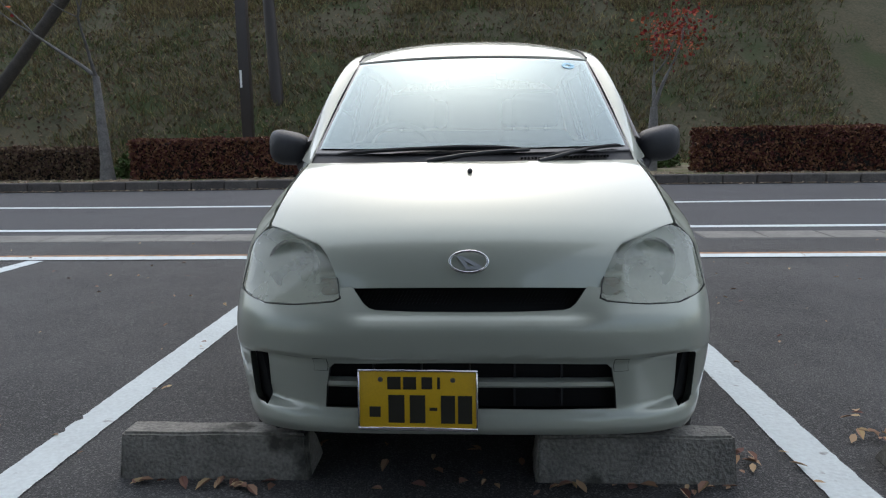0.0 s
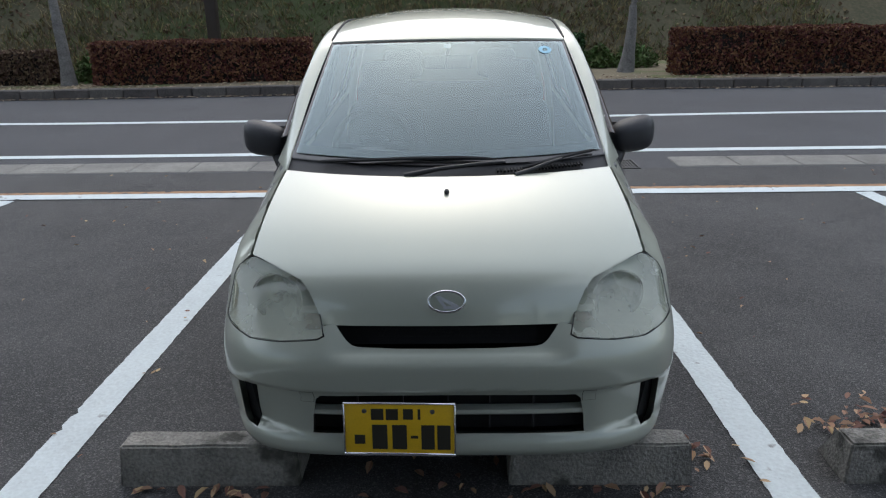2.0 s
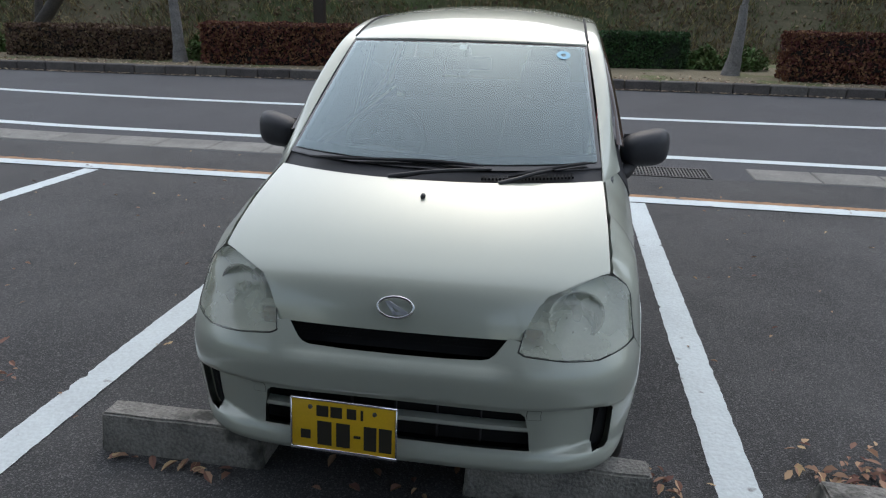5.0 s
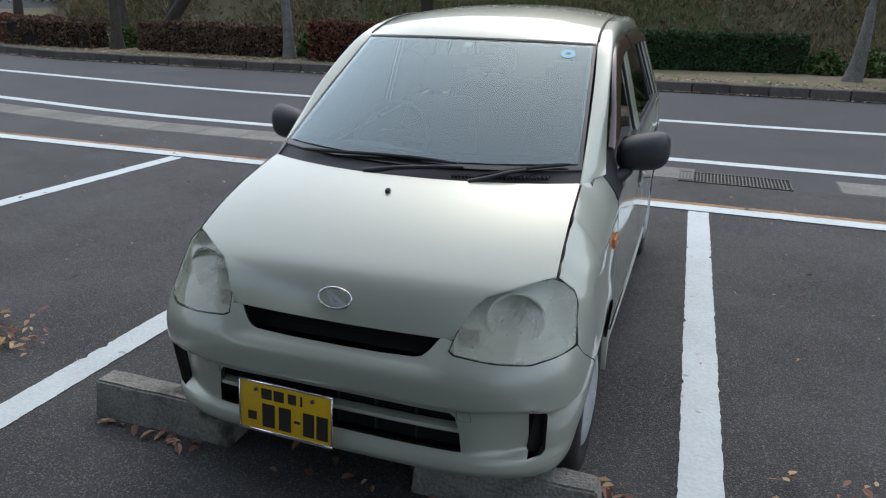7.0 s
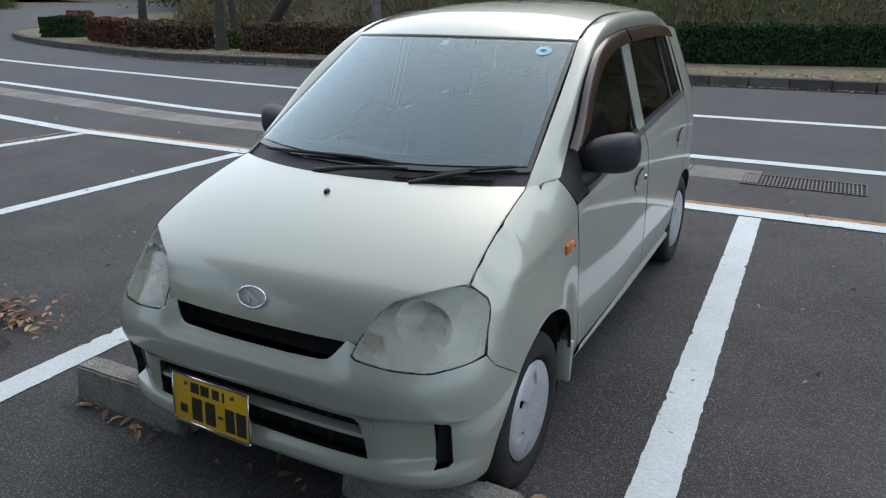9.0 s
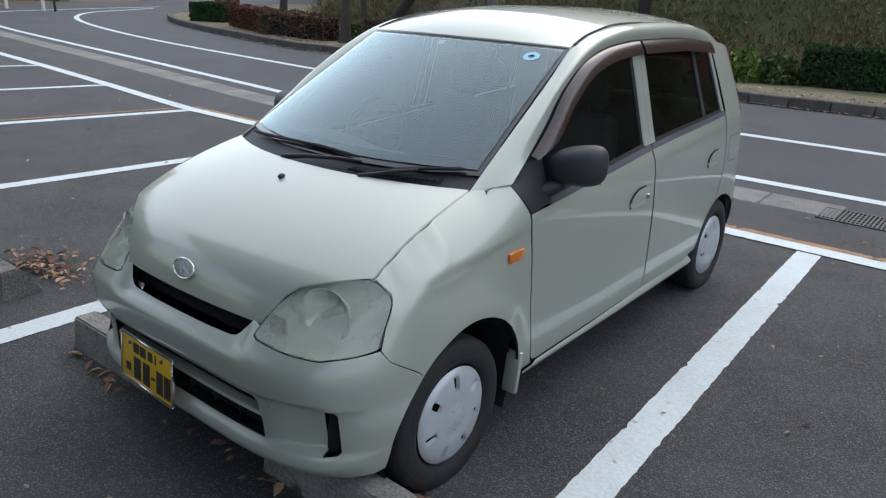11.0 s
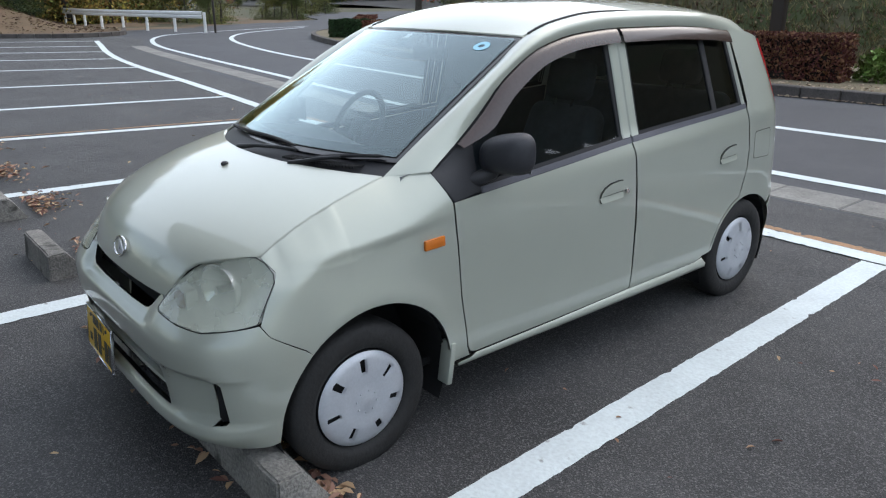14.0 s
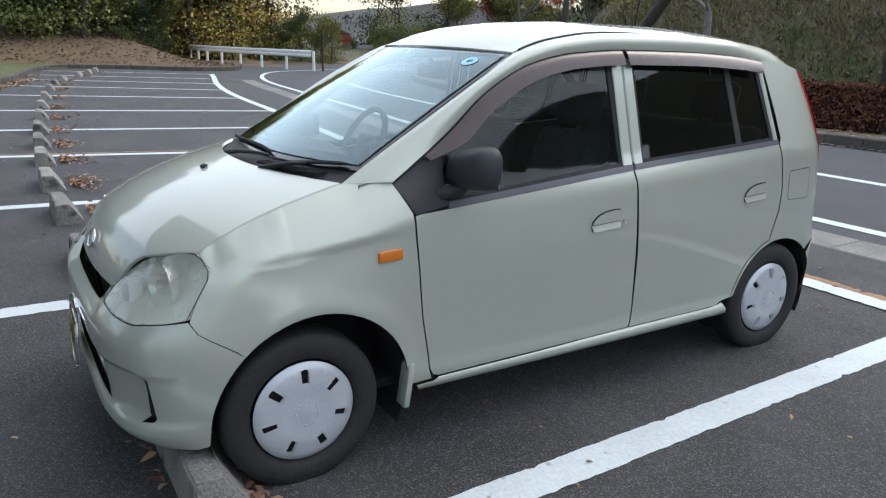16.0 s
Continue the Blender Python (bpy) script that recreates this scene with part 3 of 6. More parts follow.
WING_CREASE = spline([0.3, 0.42, 0.68, 1.02], [0.772, 0.779, 0.797, 0.826])


def wing(s, z):
    """The front wing: the skin, drawn in along the bonnet's straight edge."""
    p = skin(s, z)
    t = WING_TOP(p[1])
    p[0] += PULL(p[1]) * ease(t - 0.13, t, z)
    # a crease that runs back from the headlamp's corner, and a flare round the wheel arch
    c = WING_CREASE(p[1])
    p[0] -= 0.008 * ease(c + 0.008, c - 0.03, z) * ease(c - 0.15, c - 0.03, z) * ease(0.37, 0.5, p[1]) * (1 - 0.8 * ease(0.7, 1.02, p[1]))
    r = math.hypot(p[1] - 0.662, z - 0.248)
    p[0] += 0.009 * math.exp(-((r - 0.36) / 0.05) ** 2) * ease(0.42, 0.56, p[1]) * ease(1.06, 0.9, p[1])
    return p


# side panels, both sides
ARCH_F = [(0.662 + 0.342 * math.cos(radians(a)), 0.248 + 0.342 * math.sin(radians(a))) for a in range(-10, 196, 6)]
ARCH_R = [(3.04 + 0.315 * math.cos(radians(a)), 0.25 + 0.3 * math.sin(radians(a))) for a in range(-12, 192, 6)]
G = 0.003
top_f = [Sy(y, z - 0.001) for x, y, z in SIDE_EDGE]
fender = top_f + [Sy(0.9, 0.972), Sy(0.962, 0.972), Sy(1.018, 0.866)] + [Sy(1.022, 0.8), Sy(1.05, 0.5), Sy(1.085, 0.3), Sy(1.1, 0.258)] + [Sy(1.03, 0.256)] + \
    [Sy(y, z) for y, z in ARCH_F if z > 0.256 and y > 0.41] + [Sy(0.405, 0.516), Sy(0.3, 0.585), Sy(0.28, 0.62), Sy(0.31, 0.68), Sy(0.352, 0.745), Sy(0.358, 0.762)]
patch("fender", fender, wing, PAINT, car, both=True, step=0.011)
door_f = [Sy(1.025, 0.862), Sy(1.04, 0.865), Sy(1.5, 0.902), Sy(2.028, 0.945)] + [Sy(2.036, 0.9), Sy(2.055, 0.6), Sy(2.062, 0.29), Sy(2.055, 0.278)] + \
    [Sy(1.5, 0.27), Sy(1.13, 0.266), Sy(1.104, 0.275), Sy(1.09, 0.3), Sy(1.055, 0.5), Sy(1.028, 0.8)]
doors = patch("front_door", door_f, skin, PAINT, car, both=True)
door_r = [Sy(2.036, 0.947), Sy(2.5, 0.975), Sy(2.958, 1.004), Sy(2.975, 0.94), Sy(2.992, 0.8), Sy(2.985, 0.69), Sy(2.955, 0.6)] + \
    [Sy(3.04 + 0.335 * math.cos(radians(a)), 0.25 + 0.32 * math.sin(radians(a))) for a in range(106, 172, 8)] + [Sy(2.655, 0.3), Sy(2.61, 0.278), Sy(2.068, 0.278), Sy(2.068, 0.6), Sy(2.044, 0.9)]
rear_doors = patch("rear_door", door_r, skin, PAINT, car, both=True)
quarter = [Sy(2.966, 1.004), Sy(2.98, 1.03), Sy(2.965, 1.15), Sy(2.94, 1.28), Sy(2.925, 1.372), Sy(3.0, 1.372), Sy(3.1, 1.36), Sy(3.2, 1.335), Sy(3.235, 1.3), Sy(3.3, 1.1), Sy(3.34, 0.9), Sy(3.36, 0.7), Sy(3.365, 0.6)] + \
    [Sy(3.33, 0.52)] + [Sy(3.04 + 0.315 * math.cos(radians(a)), 0.25 + 0.3 * math.sin(radians(a))) for a in range(48, 172, 6)] + \
    [Sy(3.04 + 0.33 * math.cos(radians(a)), 0.25 + 0.316 * math.sin(radians(a))) for a in range(170, 104, -8)] + [Sy(2.963, 0.6), Sy(2.993, 0.69), Sy(3.0, 0.8), Sy(2.983, 0.94)]
patch("rear_quarter", quarter, skin, PAINT, car, both=True)
end = 1 + Y2 + 0.6 - Y1
rear_bumper = [Sy(3.336, 0.515)] + [Sy(3.372, 0.59), (end, 0.59), (end, 0.2), Sy(3.3, 0.2), Sy(3.315, 0.25)] + [Sy(3.04 + 0.315 * math.cos(radians(a)), 0.25 + 0.3 * math.sin(radians(a))) for a in range(6, 46, 6)]
patch("rear_bumper", rear_bumper, skin, PAINT, car, both=True)
sill = [Sy(1.1, 0.252), Sy(1.13, 0.262), Sy(1.5, 0.265), Sy(2.06, 0.273), Sy(2.6, 0.273), Sy(2.68, 0.28), Sy(2.7, 0.23), Sy(2.69, 0.205), Sy(1.06, 0.205), Sy(1.035, 0.25)]


def sill_skin(s, z):
    p = skin(s, z)
    return p + np.array((0.012 - 22 * (z - 0.245) ** 2, 0, 0))


patch("sill", sill, sill_skin, PAINT, car, both=True)
tailgate = [Sy(3.375, 0.6), Sy(3.37, 0.7), Sy(3.35, 0.9), Sy(3.31, 1.1), Sy(3.245, 1.3), Sy(3.22, 1.335), (end, 1.36), (end, 0.6)]
patch("tailgate", tailgate, skin, PAINT, car, both=True)
lamp = [Sy(3.225, 1.325), Sy(3.262, 1.24), Sy(3.31, 1.1), Sy(3.345, 0.9), Sy(3.37, 0.72), (Sy(3.37, 0.72)[0] + 0.05, 0.72), (Sy(3.345, 0.9)[0] + 0.05, 0.9), (Sy(3.31, 1.1)[0] + 0.06, 1.1), (Sy(3.25, 1.3)[0] + 0.05, 1.32)]
patch("tail_lamp", lamp, lambda s, z: skin(s, z) * np.array((1, 1, 1)) + np.array((0.004, 0.012, 0)), RED_LENS, car, both=True, label="red rear lamp")
hatch_glass = [(end - 0.32, 0.98), (end, 0.98), (end, 1.3), (end - 0.27, 1.3)]
patch("rear_window", hatch_glass, lambda s, z: skin(s, z) + np.array((0, 0.008, 0)), TINTED, car, both=True, lip=0)

# cant rails: from the foot of the windscreen pillar over the doors to the tail
RAIL_LOW = line3([(0.668, 0.962, 0.976), (0.652, 1.06, 1.035), (0.63, 1.2, 1.13), (0.606, 1.36, 1.253), (0.585, 1.58, 1.356), (0.574, 1.8, 1.396), (0.57, 2.05, 1.409), (0.567, 2.4, 1.407), (0.562, 2.7, 1.395), (0.555, 2.92, 1.374), (0.552, 3.02, 1.37), (0.55, 3.1, 1.36), (0.54, 3.215, 1.335)])
RAIL_TOP = line3([(0.606, 0.805, 0.967), (0.596, 0.9, 1.025), (0.583, 1.03, 1.1), (0.566, 1.2, 1.198), (0.545, 1.38, 1.3), (0.523, 1.54, 1.388), (0.512, 1.7, 1.436), (0.505, 1.95, 1.468), (0.5, 2.3, 1.475), (0.495, 2.65, 1.466), (0.485, 2.9, 1.448), (0.475, 3.08, 1.425), (0.455, 3.215, 1.392)])


def rail(u, v):
    a, b = RAIL_LOW(u), RAIL_TOP(u)
    p = a + (b - a) * v
    k = 4 * v * (1 - v) * min(1, u * 7, (1 - u) * 5)
    return p + np.array((0.022, -0.012 * max(0, 1 - u * 2.5), 0.02)) * k


patch("cant_rail", [(0, 0), (0.999, 0), (0.999, 1), (0, 1)], rail, PAINT, car, both=True, step=0.03, lip=0.008)

# roof
ROOF_MID = line3([(0, 1.425, 1.405), (0, 1.47, 1.43), (0, 1.58, 1.468), (0, 1.8, 1.506), (0, 2.1, 1.522), (0, 2.5, 1.52), (0, 2.85, 1.5), (0, 3.1, 1.463), (0, 3.24, 1.415)])
RAIL_BACK = line3([(0.519, 1.535, 1.392), (0.511, 1.6, 1.412), (0.506, 1.7, 1.438), (0.5, 1.95, 1.468), (0.495, 2.3, 1.476), (0.49, 2.65, 1.467), (0.48, 2.9, 1.449), (0.47, 3.08, 1.426), (0.45, 3.215, 1.393)])


def roof(a, v):
    c, e = ROOF_MID(v), RAIL_BACK(v)
    t = abs(a)
    return np.array((e[0] * a, c[1] + (e[1] - c[1]) * t ** 2.2, c[2] + (e[2] - c[2]) * t ** 2.4))


patch("roof", [(-1, 0), (1, 0), (1, 1), (-1, 1)], roof, PAINT, car, step=0.07, lip=0.01)
for k in (-1, 1):
    bm = bmesh.new()
    tube(bm, [(p[0] * k, p[1], p[2] + 0.001) for p in (RAIL_TOP(u) for u in np.linspace(0.345, 0.6, 22))], [0.006] * 14 + [0.006 * (1 - i / 8) + 0.0008 for i in range(8)], 6)
    part("roof_moulding", bm, SEAL, car, smooth=60)

# bonnet
hood_right = [(0.0, 0.0), (0.12, 0.0), (0.25, 0.0), (0.374, 0.0)] + [on_hood(x, y) for x, y in ((0.392, 0.152), (0.416, 0.178), (0.446, 0.208), (0.5, 0.243), (0.56, 0.287), (0.606, 0.322))] + \
    [on_hood(x - 0.004, y) for x, y, z in SIDE_EDGE] + [on_hood(x, 0.634 + 0.173 * (x / 0.604) ** 2.2) for x in (0.5, 0.4, 0.3, 0.2, 0.1, 0.0)]
patch("bonnet", hood_right + [(-x, m) for x, m in hood_right[-2:0:-1]], hood, PAINT, car, step=0.05)

# front bumper with its openings
half_open = [(0.0, 0.583), Fx(0.15, 0.584), Fx(0.265, 0.588), Fx(0.285, 0.593), Fx(0.3, 0.604), Fx(0.325, 0.635), Fx(0.336, 0.649)]
lamp_low = [Fx(0.372, 0.646), Fx(0.365, 0.62), Fx(0.385, 0.6115), Fx(0.5, 0.6005), Fx(0.6, 0.5975), Fx(0.63, 0.6035), Sy(0.235, 0.6145), Sy(0.276, 0.62), Sy(0.299, 0.583)]
slot = [Fx(0.602, 0.446), Fx(0.63, 0.456), Fx(0.65, 0.452), Fx(0.656, 0.44), Fx(0.652, 0.31), Fx(0.644, 0.296), Fx(0.606, 0.288)]
low_l = [Fx(0.001, 0.302), Fx(0.2, 0.301), Fx(0.418, 0.302), Fx(0.413, 0.36), Fx(0.4, 0.425), Fx(0.385, 0.438), Fx(0.2, 0.441), Fx(0.001, 0.442)]
bumper = half_open + lamp_low + [Sy(0.403, 0.513)] + [Sy(y, z) for y, z in ARCH_F if 0.26 < z < 0.51 and y < 0.5] + [Sy(0.318, 0.2), Sy(0.285, 0.19), Sy(0.2, 0.2), Fx(0.6, 0.22), Fx(0.4, 0.228), (0.0, 0.228)] + [(0.0, 0.302)] + low_l[1:-1] + [(0.0, 0.442)]
bumper_obs = patch("front_bumper", bumper, skin, PAINT, car, holes=[slot], both=True, step=0.016, lip=0.02)
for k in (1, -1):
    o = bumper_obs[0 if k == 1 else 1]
    # black sheet behind the slot, painted as dark as its shaded depth
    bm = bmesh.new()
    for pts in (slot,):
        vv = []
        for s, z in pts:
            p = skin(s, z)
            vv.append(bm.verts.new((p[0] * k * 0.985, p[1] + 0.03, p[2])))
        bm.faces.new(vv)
    part("side_slot", bm, GAP, o, "black sheet standing for the shade in the side air slot")
# square covers over the towing eyes
hatch = [Fx(0.407, 0.416), Fx(0.446, 0.416), Fx(0.446, 0.453), Fx(0.407, 0.453)]
around = [Fx(0.4055, 0.4145), Fx(0.4475, 0.4145), Fx(0.4475, 0.4545), Fx(0.4055, 0.4545)]
for o, k in zip(bumper_obs, (1, -1)):
    patch("cover_gap", around, skin, SEAL, o, inset=-0.0006, lip=0, step=0.02, mirror=k < 0)
    patch("towing_cover", hatch, skin, PAINT, o, inset=-0.0016, lip=0.001, step=0.02, mirror=k < 0)
# dark grille backs: the openings' shade put into the colour of two sheets
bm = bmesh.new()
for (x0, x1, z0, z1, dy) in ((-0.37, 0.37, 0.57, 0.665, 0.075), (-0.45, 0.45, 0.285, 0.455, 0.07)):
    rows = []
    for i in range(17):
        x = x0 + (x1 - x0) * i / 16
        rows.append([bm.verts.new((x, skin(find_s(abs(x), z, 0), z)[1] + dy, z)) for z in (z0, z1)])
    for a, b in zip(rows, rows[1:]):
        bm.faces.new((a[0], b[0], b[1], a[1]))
part("grille_back", bm, GAP, car, "black sheets standing for the shade behind the grille openings")
for z, h, dy in ((0.373, 0.011, 0.008),):
    vs, fs = [], []
    for i in range(25):
        x = -0.415 + 0.83 * i / 24
        y = skin(find_s(abs(x), z, 0), z)[1] + dy
        vs += [(x, y + 0.004, z - h), (x, y - 0.002, z - h * 0.4), (x, y, z + h * 0.6), (x, y + 0.012, z + h), (x, y + 0.03, z + h), (x, y + 0.03, z - h)]
        if i:
            fs += [(6 * i - 6 + j, 6 * i + j, 6 * i + (j + 1) % 6, 6 * i - 6 + (j + 1) % 6) for j in range(6)]
    raw("grille_bar", vs, fs, PAINT, car, smooth=40)
bm = bmesh.new()
box(bm, (-0.0025, 0, 0.3), (0.0025, 0.02, 0.445))
strut_mesh = bpy.data.meshes.new("grille_strut")
bm.to_mesh(strut_mesh), bm.free()
strut_mesh.materials.append(TRIM)
for x in (-0.28, -0.14, 0.0, 0.13, 0.265):
    o = new("grille_strut", strut_mesh)
    o.parent, o.location = car, (x, skin(find_s(abs(x), 0.37, 0), 0.37)[1] + 0.035, 0)
# fine mesh across the upper grille
vs, fs = [], []
for i in range(60):
    for j in range(6):
        x, z = -0.33 + i * 0.0112 + (j % 2) * 0.0056, 0.588 + j * 0.0115
        y = skin(find_s(abs(x), 0.62, 0), 0.62)[1] + 0.05
        n = len(vs)
        vs += [(x - 0.0056, y, z), (x, y, z + 0.006), (x + 0.0056, y, z), (x, y - 0.002, z + 0.0075), (x - 0.0066, y - 0.002, z + 0.0005)]
        fs += [(n, n + 1, n + 3, n + 4)]
raw("grille_mesh", vs, fs, TRIM, car)
# lower air dam and underside
bm = bmesh.new()
box(bm, (-0.6, 0.16, 0.2), (0.6, 3.2, 0.235), 0.01, 1)
part("floor_pan", bm, GAP, car)

# headlamps
LAMP = [Fx(0.378, 0.66), Fx(0.393, 0.697), Fx(0.418, 0.737), Fx(0.446, 0.762), Fx(0.5, 0.779), Fx(0.56, 0.79), Fx(0.615, 0.798), Sy(0.34, 0.785), Sy(0.349, 0.757), Sy(0.343, 0.735), Sy(0.302, 0.672), Sy(0.272, 0.625), Sy(0.235, 0.617),
        Fx(0.628, 0.606), Fx(0.6, 0.6), Fx(0.5, 0.603), Fx(0.387, 0.614), Fx(0.369, 0.622)]


def lamp_skin(s, z):
    p = skin(s, z)
    return p


REFLECT = material("lamp_reflector", (0.9, 0.91, 0.87), 0.3, metal=0.1, noise_scale=9, vary=0.25)
BOWL = material("lamp_bowl", (0.9, 0.9, 0.88), 0.22, metal=0.8, noise_scale=14, vary=0.2)
CLEAR_AMBER = material("indicator_amber", (0.2, 0.13, 0.09), 0.3, coat=0.6, noise_scale=40, vary=0.3)
cen = np.mean(np.array(LAMP), axis=0)
for k, lens_ob in zip((1, -1), patch("headlamp", LAMP, lamp_skin, LENS, car, both=True, lip=0, step=0.03, label="slightly clouded clear headlamp")):
    # housing behind the lens: a bowl that follows the outline
    rings = []
    for shrink, depth in ((1.0, 0.004), (0.93, 0.05), (0.7, 0.085), (0.4, 0.1)):
        ring = []
        for s, z in LAMP:
            q = cen + (np.array((s, z)) - cen) * shrink
            p = skin(*q)
            ring.append((p[0] * k * (1 - depth * 0.35), p[1] + depth, p[2]))
        rings.append(ring)
    vs = [v for r in rings for v in r]
    n = len(LAMP)
    fs = [(a * n + i, a * n + (i + 1) % n, (a + 1) * n + (i + 1) % n, (a + 1) * n + i) for a in range(3) for i in range(n)] + [tuple(range(3 * n, 4 * n))]
    raw("housing", vs, fs, REFLECT, lens_ob, smooth=50)
    edge = bmesh.new()
    loop = [skin(s, z) for s, z in LAMP + LAMP[:2]]
    tube(edge, [(p[0] * k, p[1] + 0.001, p[2]) for p in loop], 0.0018, 6, False)
    lens_ob.visible_shadow = False
    part("rim", edge, SEAL, lens_ob, smooth=60)
    # round reflector bowl, bulb shield and corner indicator
    bowl = bmesh.new()
    c0 = skin(*Fx(0.53, 0.69))
    prof = [(0.088, 0.012), (0.08, 0.016), (0.07, 0.04), (0.045, 0.06), (0.02, 0.07)]
    rr = [[bowl.verts.new((k * (c0[0] + r * math.cos(t) * 0.95), c0[1] + d + 0.03 + 0.22 * r * math.cos(t), c0[2] + r * math.sin(t) * 0.95)) for t in np.linspace(0, math.tau, 29)[:-1]] for r, d in prof]
    for p, q in zip(rr, rr[1:]):
        for i in range(28):
            bowl.faces.new((p[i], p[(i + 1) % 28], q[(i + 1) % 28], q[i]))
    bowl.faces.new(rr[-1])
    part("reflector_bowl", bowl, BOWL, lens_ob, smooth=40)
    bulb = bmesh.new()
    tube(bulb, [(k * c0[0], c0[1] + 0.035, c0[2]), (k * c0[0], c0[1] + 0.1, c0[2])], [0.014, 0.016], 12)
    part("bulb_shield", bulb, CHROME, lens_ob, smooth=40)
    ind = bmesh.new()
    c1 = skin(*Fx(0.405, 0.638))
    box(ind, (-0.03, 0.03, -0.022), (0.03, 0.07, 0.028), 0.014, 3, Matrix.Translation((k * c1[0], c1[1], c1[2])))
    part("indicator", ind, CLEAR_AMBER, lens_ob, "dull amber corner indicator", smooth=40)
    hat = bmesh.new()
    box(hat, (-0.034, 0.045, 0.028), (0.034, 0.085, 0.042), 0.007, 2, Matrix.Translation((k * c1[0], c1[1], c1[2])))
    box(hat, (0.03 if k > 0 else -0.044, 0.045, -0.03), (0.044 if k > 0 else -0.03, 0.085, 0.04), 0.006, 2, Matrix.Translation((k * c1[0], c1[1], c1[2])))
    part("indicator_surround", hat, REFLECT, lens_ob, smooth=40)

# windscreen
WS_LOW = lambda a: np.array((0.6 * a, 0.655 + 0.165 * abs(a) ** 2.2, 0.975 + 0.004 * abs(a)))
WS_TOP = lambda a: np.array((0.519 * a, 1.425 + 0.11 * abs(a) ** 2.2, 1.402 - 0.012 * abs(a) ** 2))


def screen(a, v):
    p, q = WS_LOW(a), WS_TOP(a)
    r = p + (q - p) * v
    return r + np.array((0, -0.35, 0.66)) * (0.05 * v * (1 - v)) * (1 - 0.5 * a * a)


patch("windscreen", [(-0.975, 0.1), (0.975, 0.1), (0.975, 0.975), (-0.975, 0.975)], screen, SCREEN, car, step=0.08, lip=0, label="windscreen glass reflecting the sky")
border = [(-1, 0.07), (1, 0.07), (1, 1), (-1, 1)]
inner = curved([(-0.945, 0.16), (0, 0.15), (0.945, 0.16)], 8) + [(0.957, 0.2), (0.95, 0.96), (0.93, 0.975)] + curved([(0.92, 0.977), (0, 0.985), (-0.92, 0.977)], 8) + [(-0.93, 0.975), (-0.95, 0.96), (-0.957, 0.2)]
patch("windscreen_border", border, screen, material("black_frit", (0.012, 0.012, 0.014), 0.25, coat=0.5, noise_scale=60, vary=0.3), car, holes=[inner], step=0.08, inset=0.004, lip=0.006)
# cowl below the windscreen
patch("cowl", [(-1.02, -0.06), (1.02, -0.06), (1.02, 0.1), (-1.02, 0.1)], screen, TRIM, car, step=0.08, inset=0.012, lip=0)
bm = bmesh.new()
for i in range(26):
    x = 0.18 + i * 0.0125
    p = screen(x / 0.6, 0.04)
    box(bm, (x - 0.003, p[1] - 0.03, p[2] - 0.012), (x + 0.003, p[1] + 0.03, p[2] - 0.004))
part("cowl_vent", bm, GAP, car)

# wipers
def on_screen(a, v, lift):
    p = screen(a, v)
    return (p[0], p[1] - lift * 0.5, p[2] + lift * 0.87)


for arm, chain in ((((-0.25, -0.01), (-0.05, 0.025), (0.2, 0.045), (0.35, 0.055)), ((-0.82, 0.045), (-0.5, 0.075), (-0.02, 0.098), (0.3, 0.082))), (((0.4, -0.02), (0.5, 0.0), (0.6, 0.025), (0.7, 0.05)), ((0.45, 0.02), (0.6, 0.05), (0.8, 0.078), (0.93, 0.088)))):
    bm = bmesh.new()
    tube(bm, [on_screen(a, v, h) for (a, v), h in zip(arm, (0.008, 0.014, 0.018, 0.014))], [0.011, 0.008, 0.007, 0.005], 8)
    wiper = part("wiper", bm, TRIM, car, "black windscreen wiper arm", smooth=50)
    way = line3([on_screen(a, v, 0.008) for a, v in chain])
    bm = bmesh.new()
    tube(bm, [tuple(way(t)) for t in np.linspace(0, 1, 14)], [0.003] + [0.007] * 12 + [0.003], 6)
    part("blade", bm, SEAL, wiper, smooth=50)
bm = bmesh.new()
p = hood(*on_hood(0.0, 0.522))
bmesh.ops.create_uvsphere(bm, u_segments=12, v_segments=8, radius=0.011, matrix=Matrix.Translation((p[0], p[1], p[2] + 0.004)) @ Matrix.Diagonal((0.8, 1.4, 0.9, 1)))
part("washer_nozzle", bm, TRIM, car, smooth=60)

# badge: plain chrome oval with a slanting bar
lean = Matrix.Translation((0, 0.119, 0.722)) @ Matrix.Rotation(radians(-22), 4, "X")
bm = bmesh.new()
ring = [(0.054 * math.cos(t), -0.002, 0.031 * math.sin(t)) for t in np.linspace(0, math.tau, 41)]
tube(bm, ring, 0.0042, 8, False)
bm.transform(lean)
badge = part("badge", bm, CHROME, car, "chrome oval badge", smooth=60)
bm = bmesh.new()
for pts in (((-0.036, 0.016), (0.03, -0.02), (0.036, -0.012), (-0.02, 0.018)), ((-0.03, 0.012), (-0.006, -0.022), (0.004, -0.022), (-0.018, 0.012)), ((-0.01, -0.022), (0.034, -0.022), (0.037, -0.012), (-0.004, -0.014))):
    f = bm.faces.new([bm.verts.new((x, -0.002, z)) for x, z in pts])
    r = bmesh.ops.extrude_face_region(bm, geom=[f])
    for v in r["geom"]:
        if isinstance(v, bmesh.types.BMVert):
            v.co.y += 0.006
bm.transform(lean)
# pale silver instead of chrome: the mark's bright reflection is put into its colour
part("badge_mark", bm, COVER, badge)

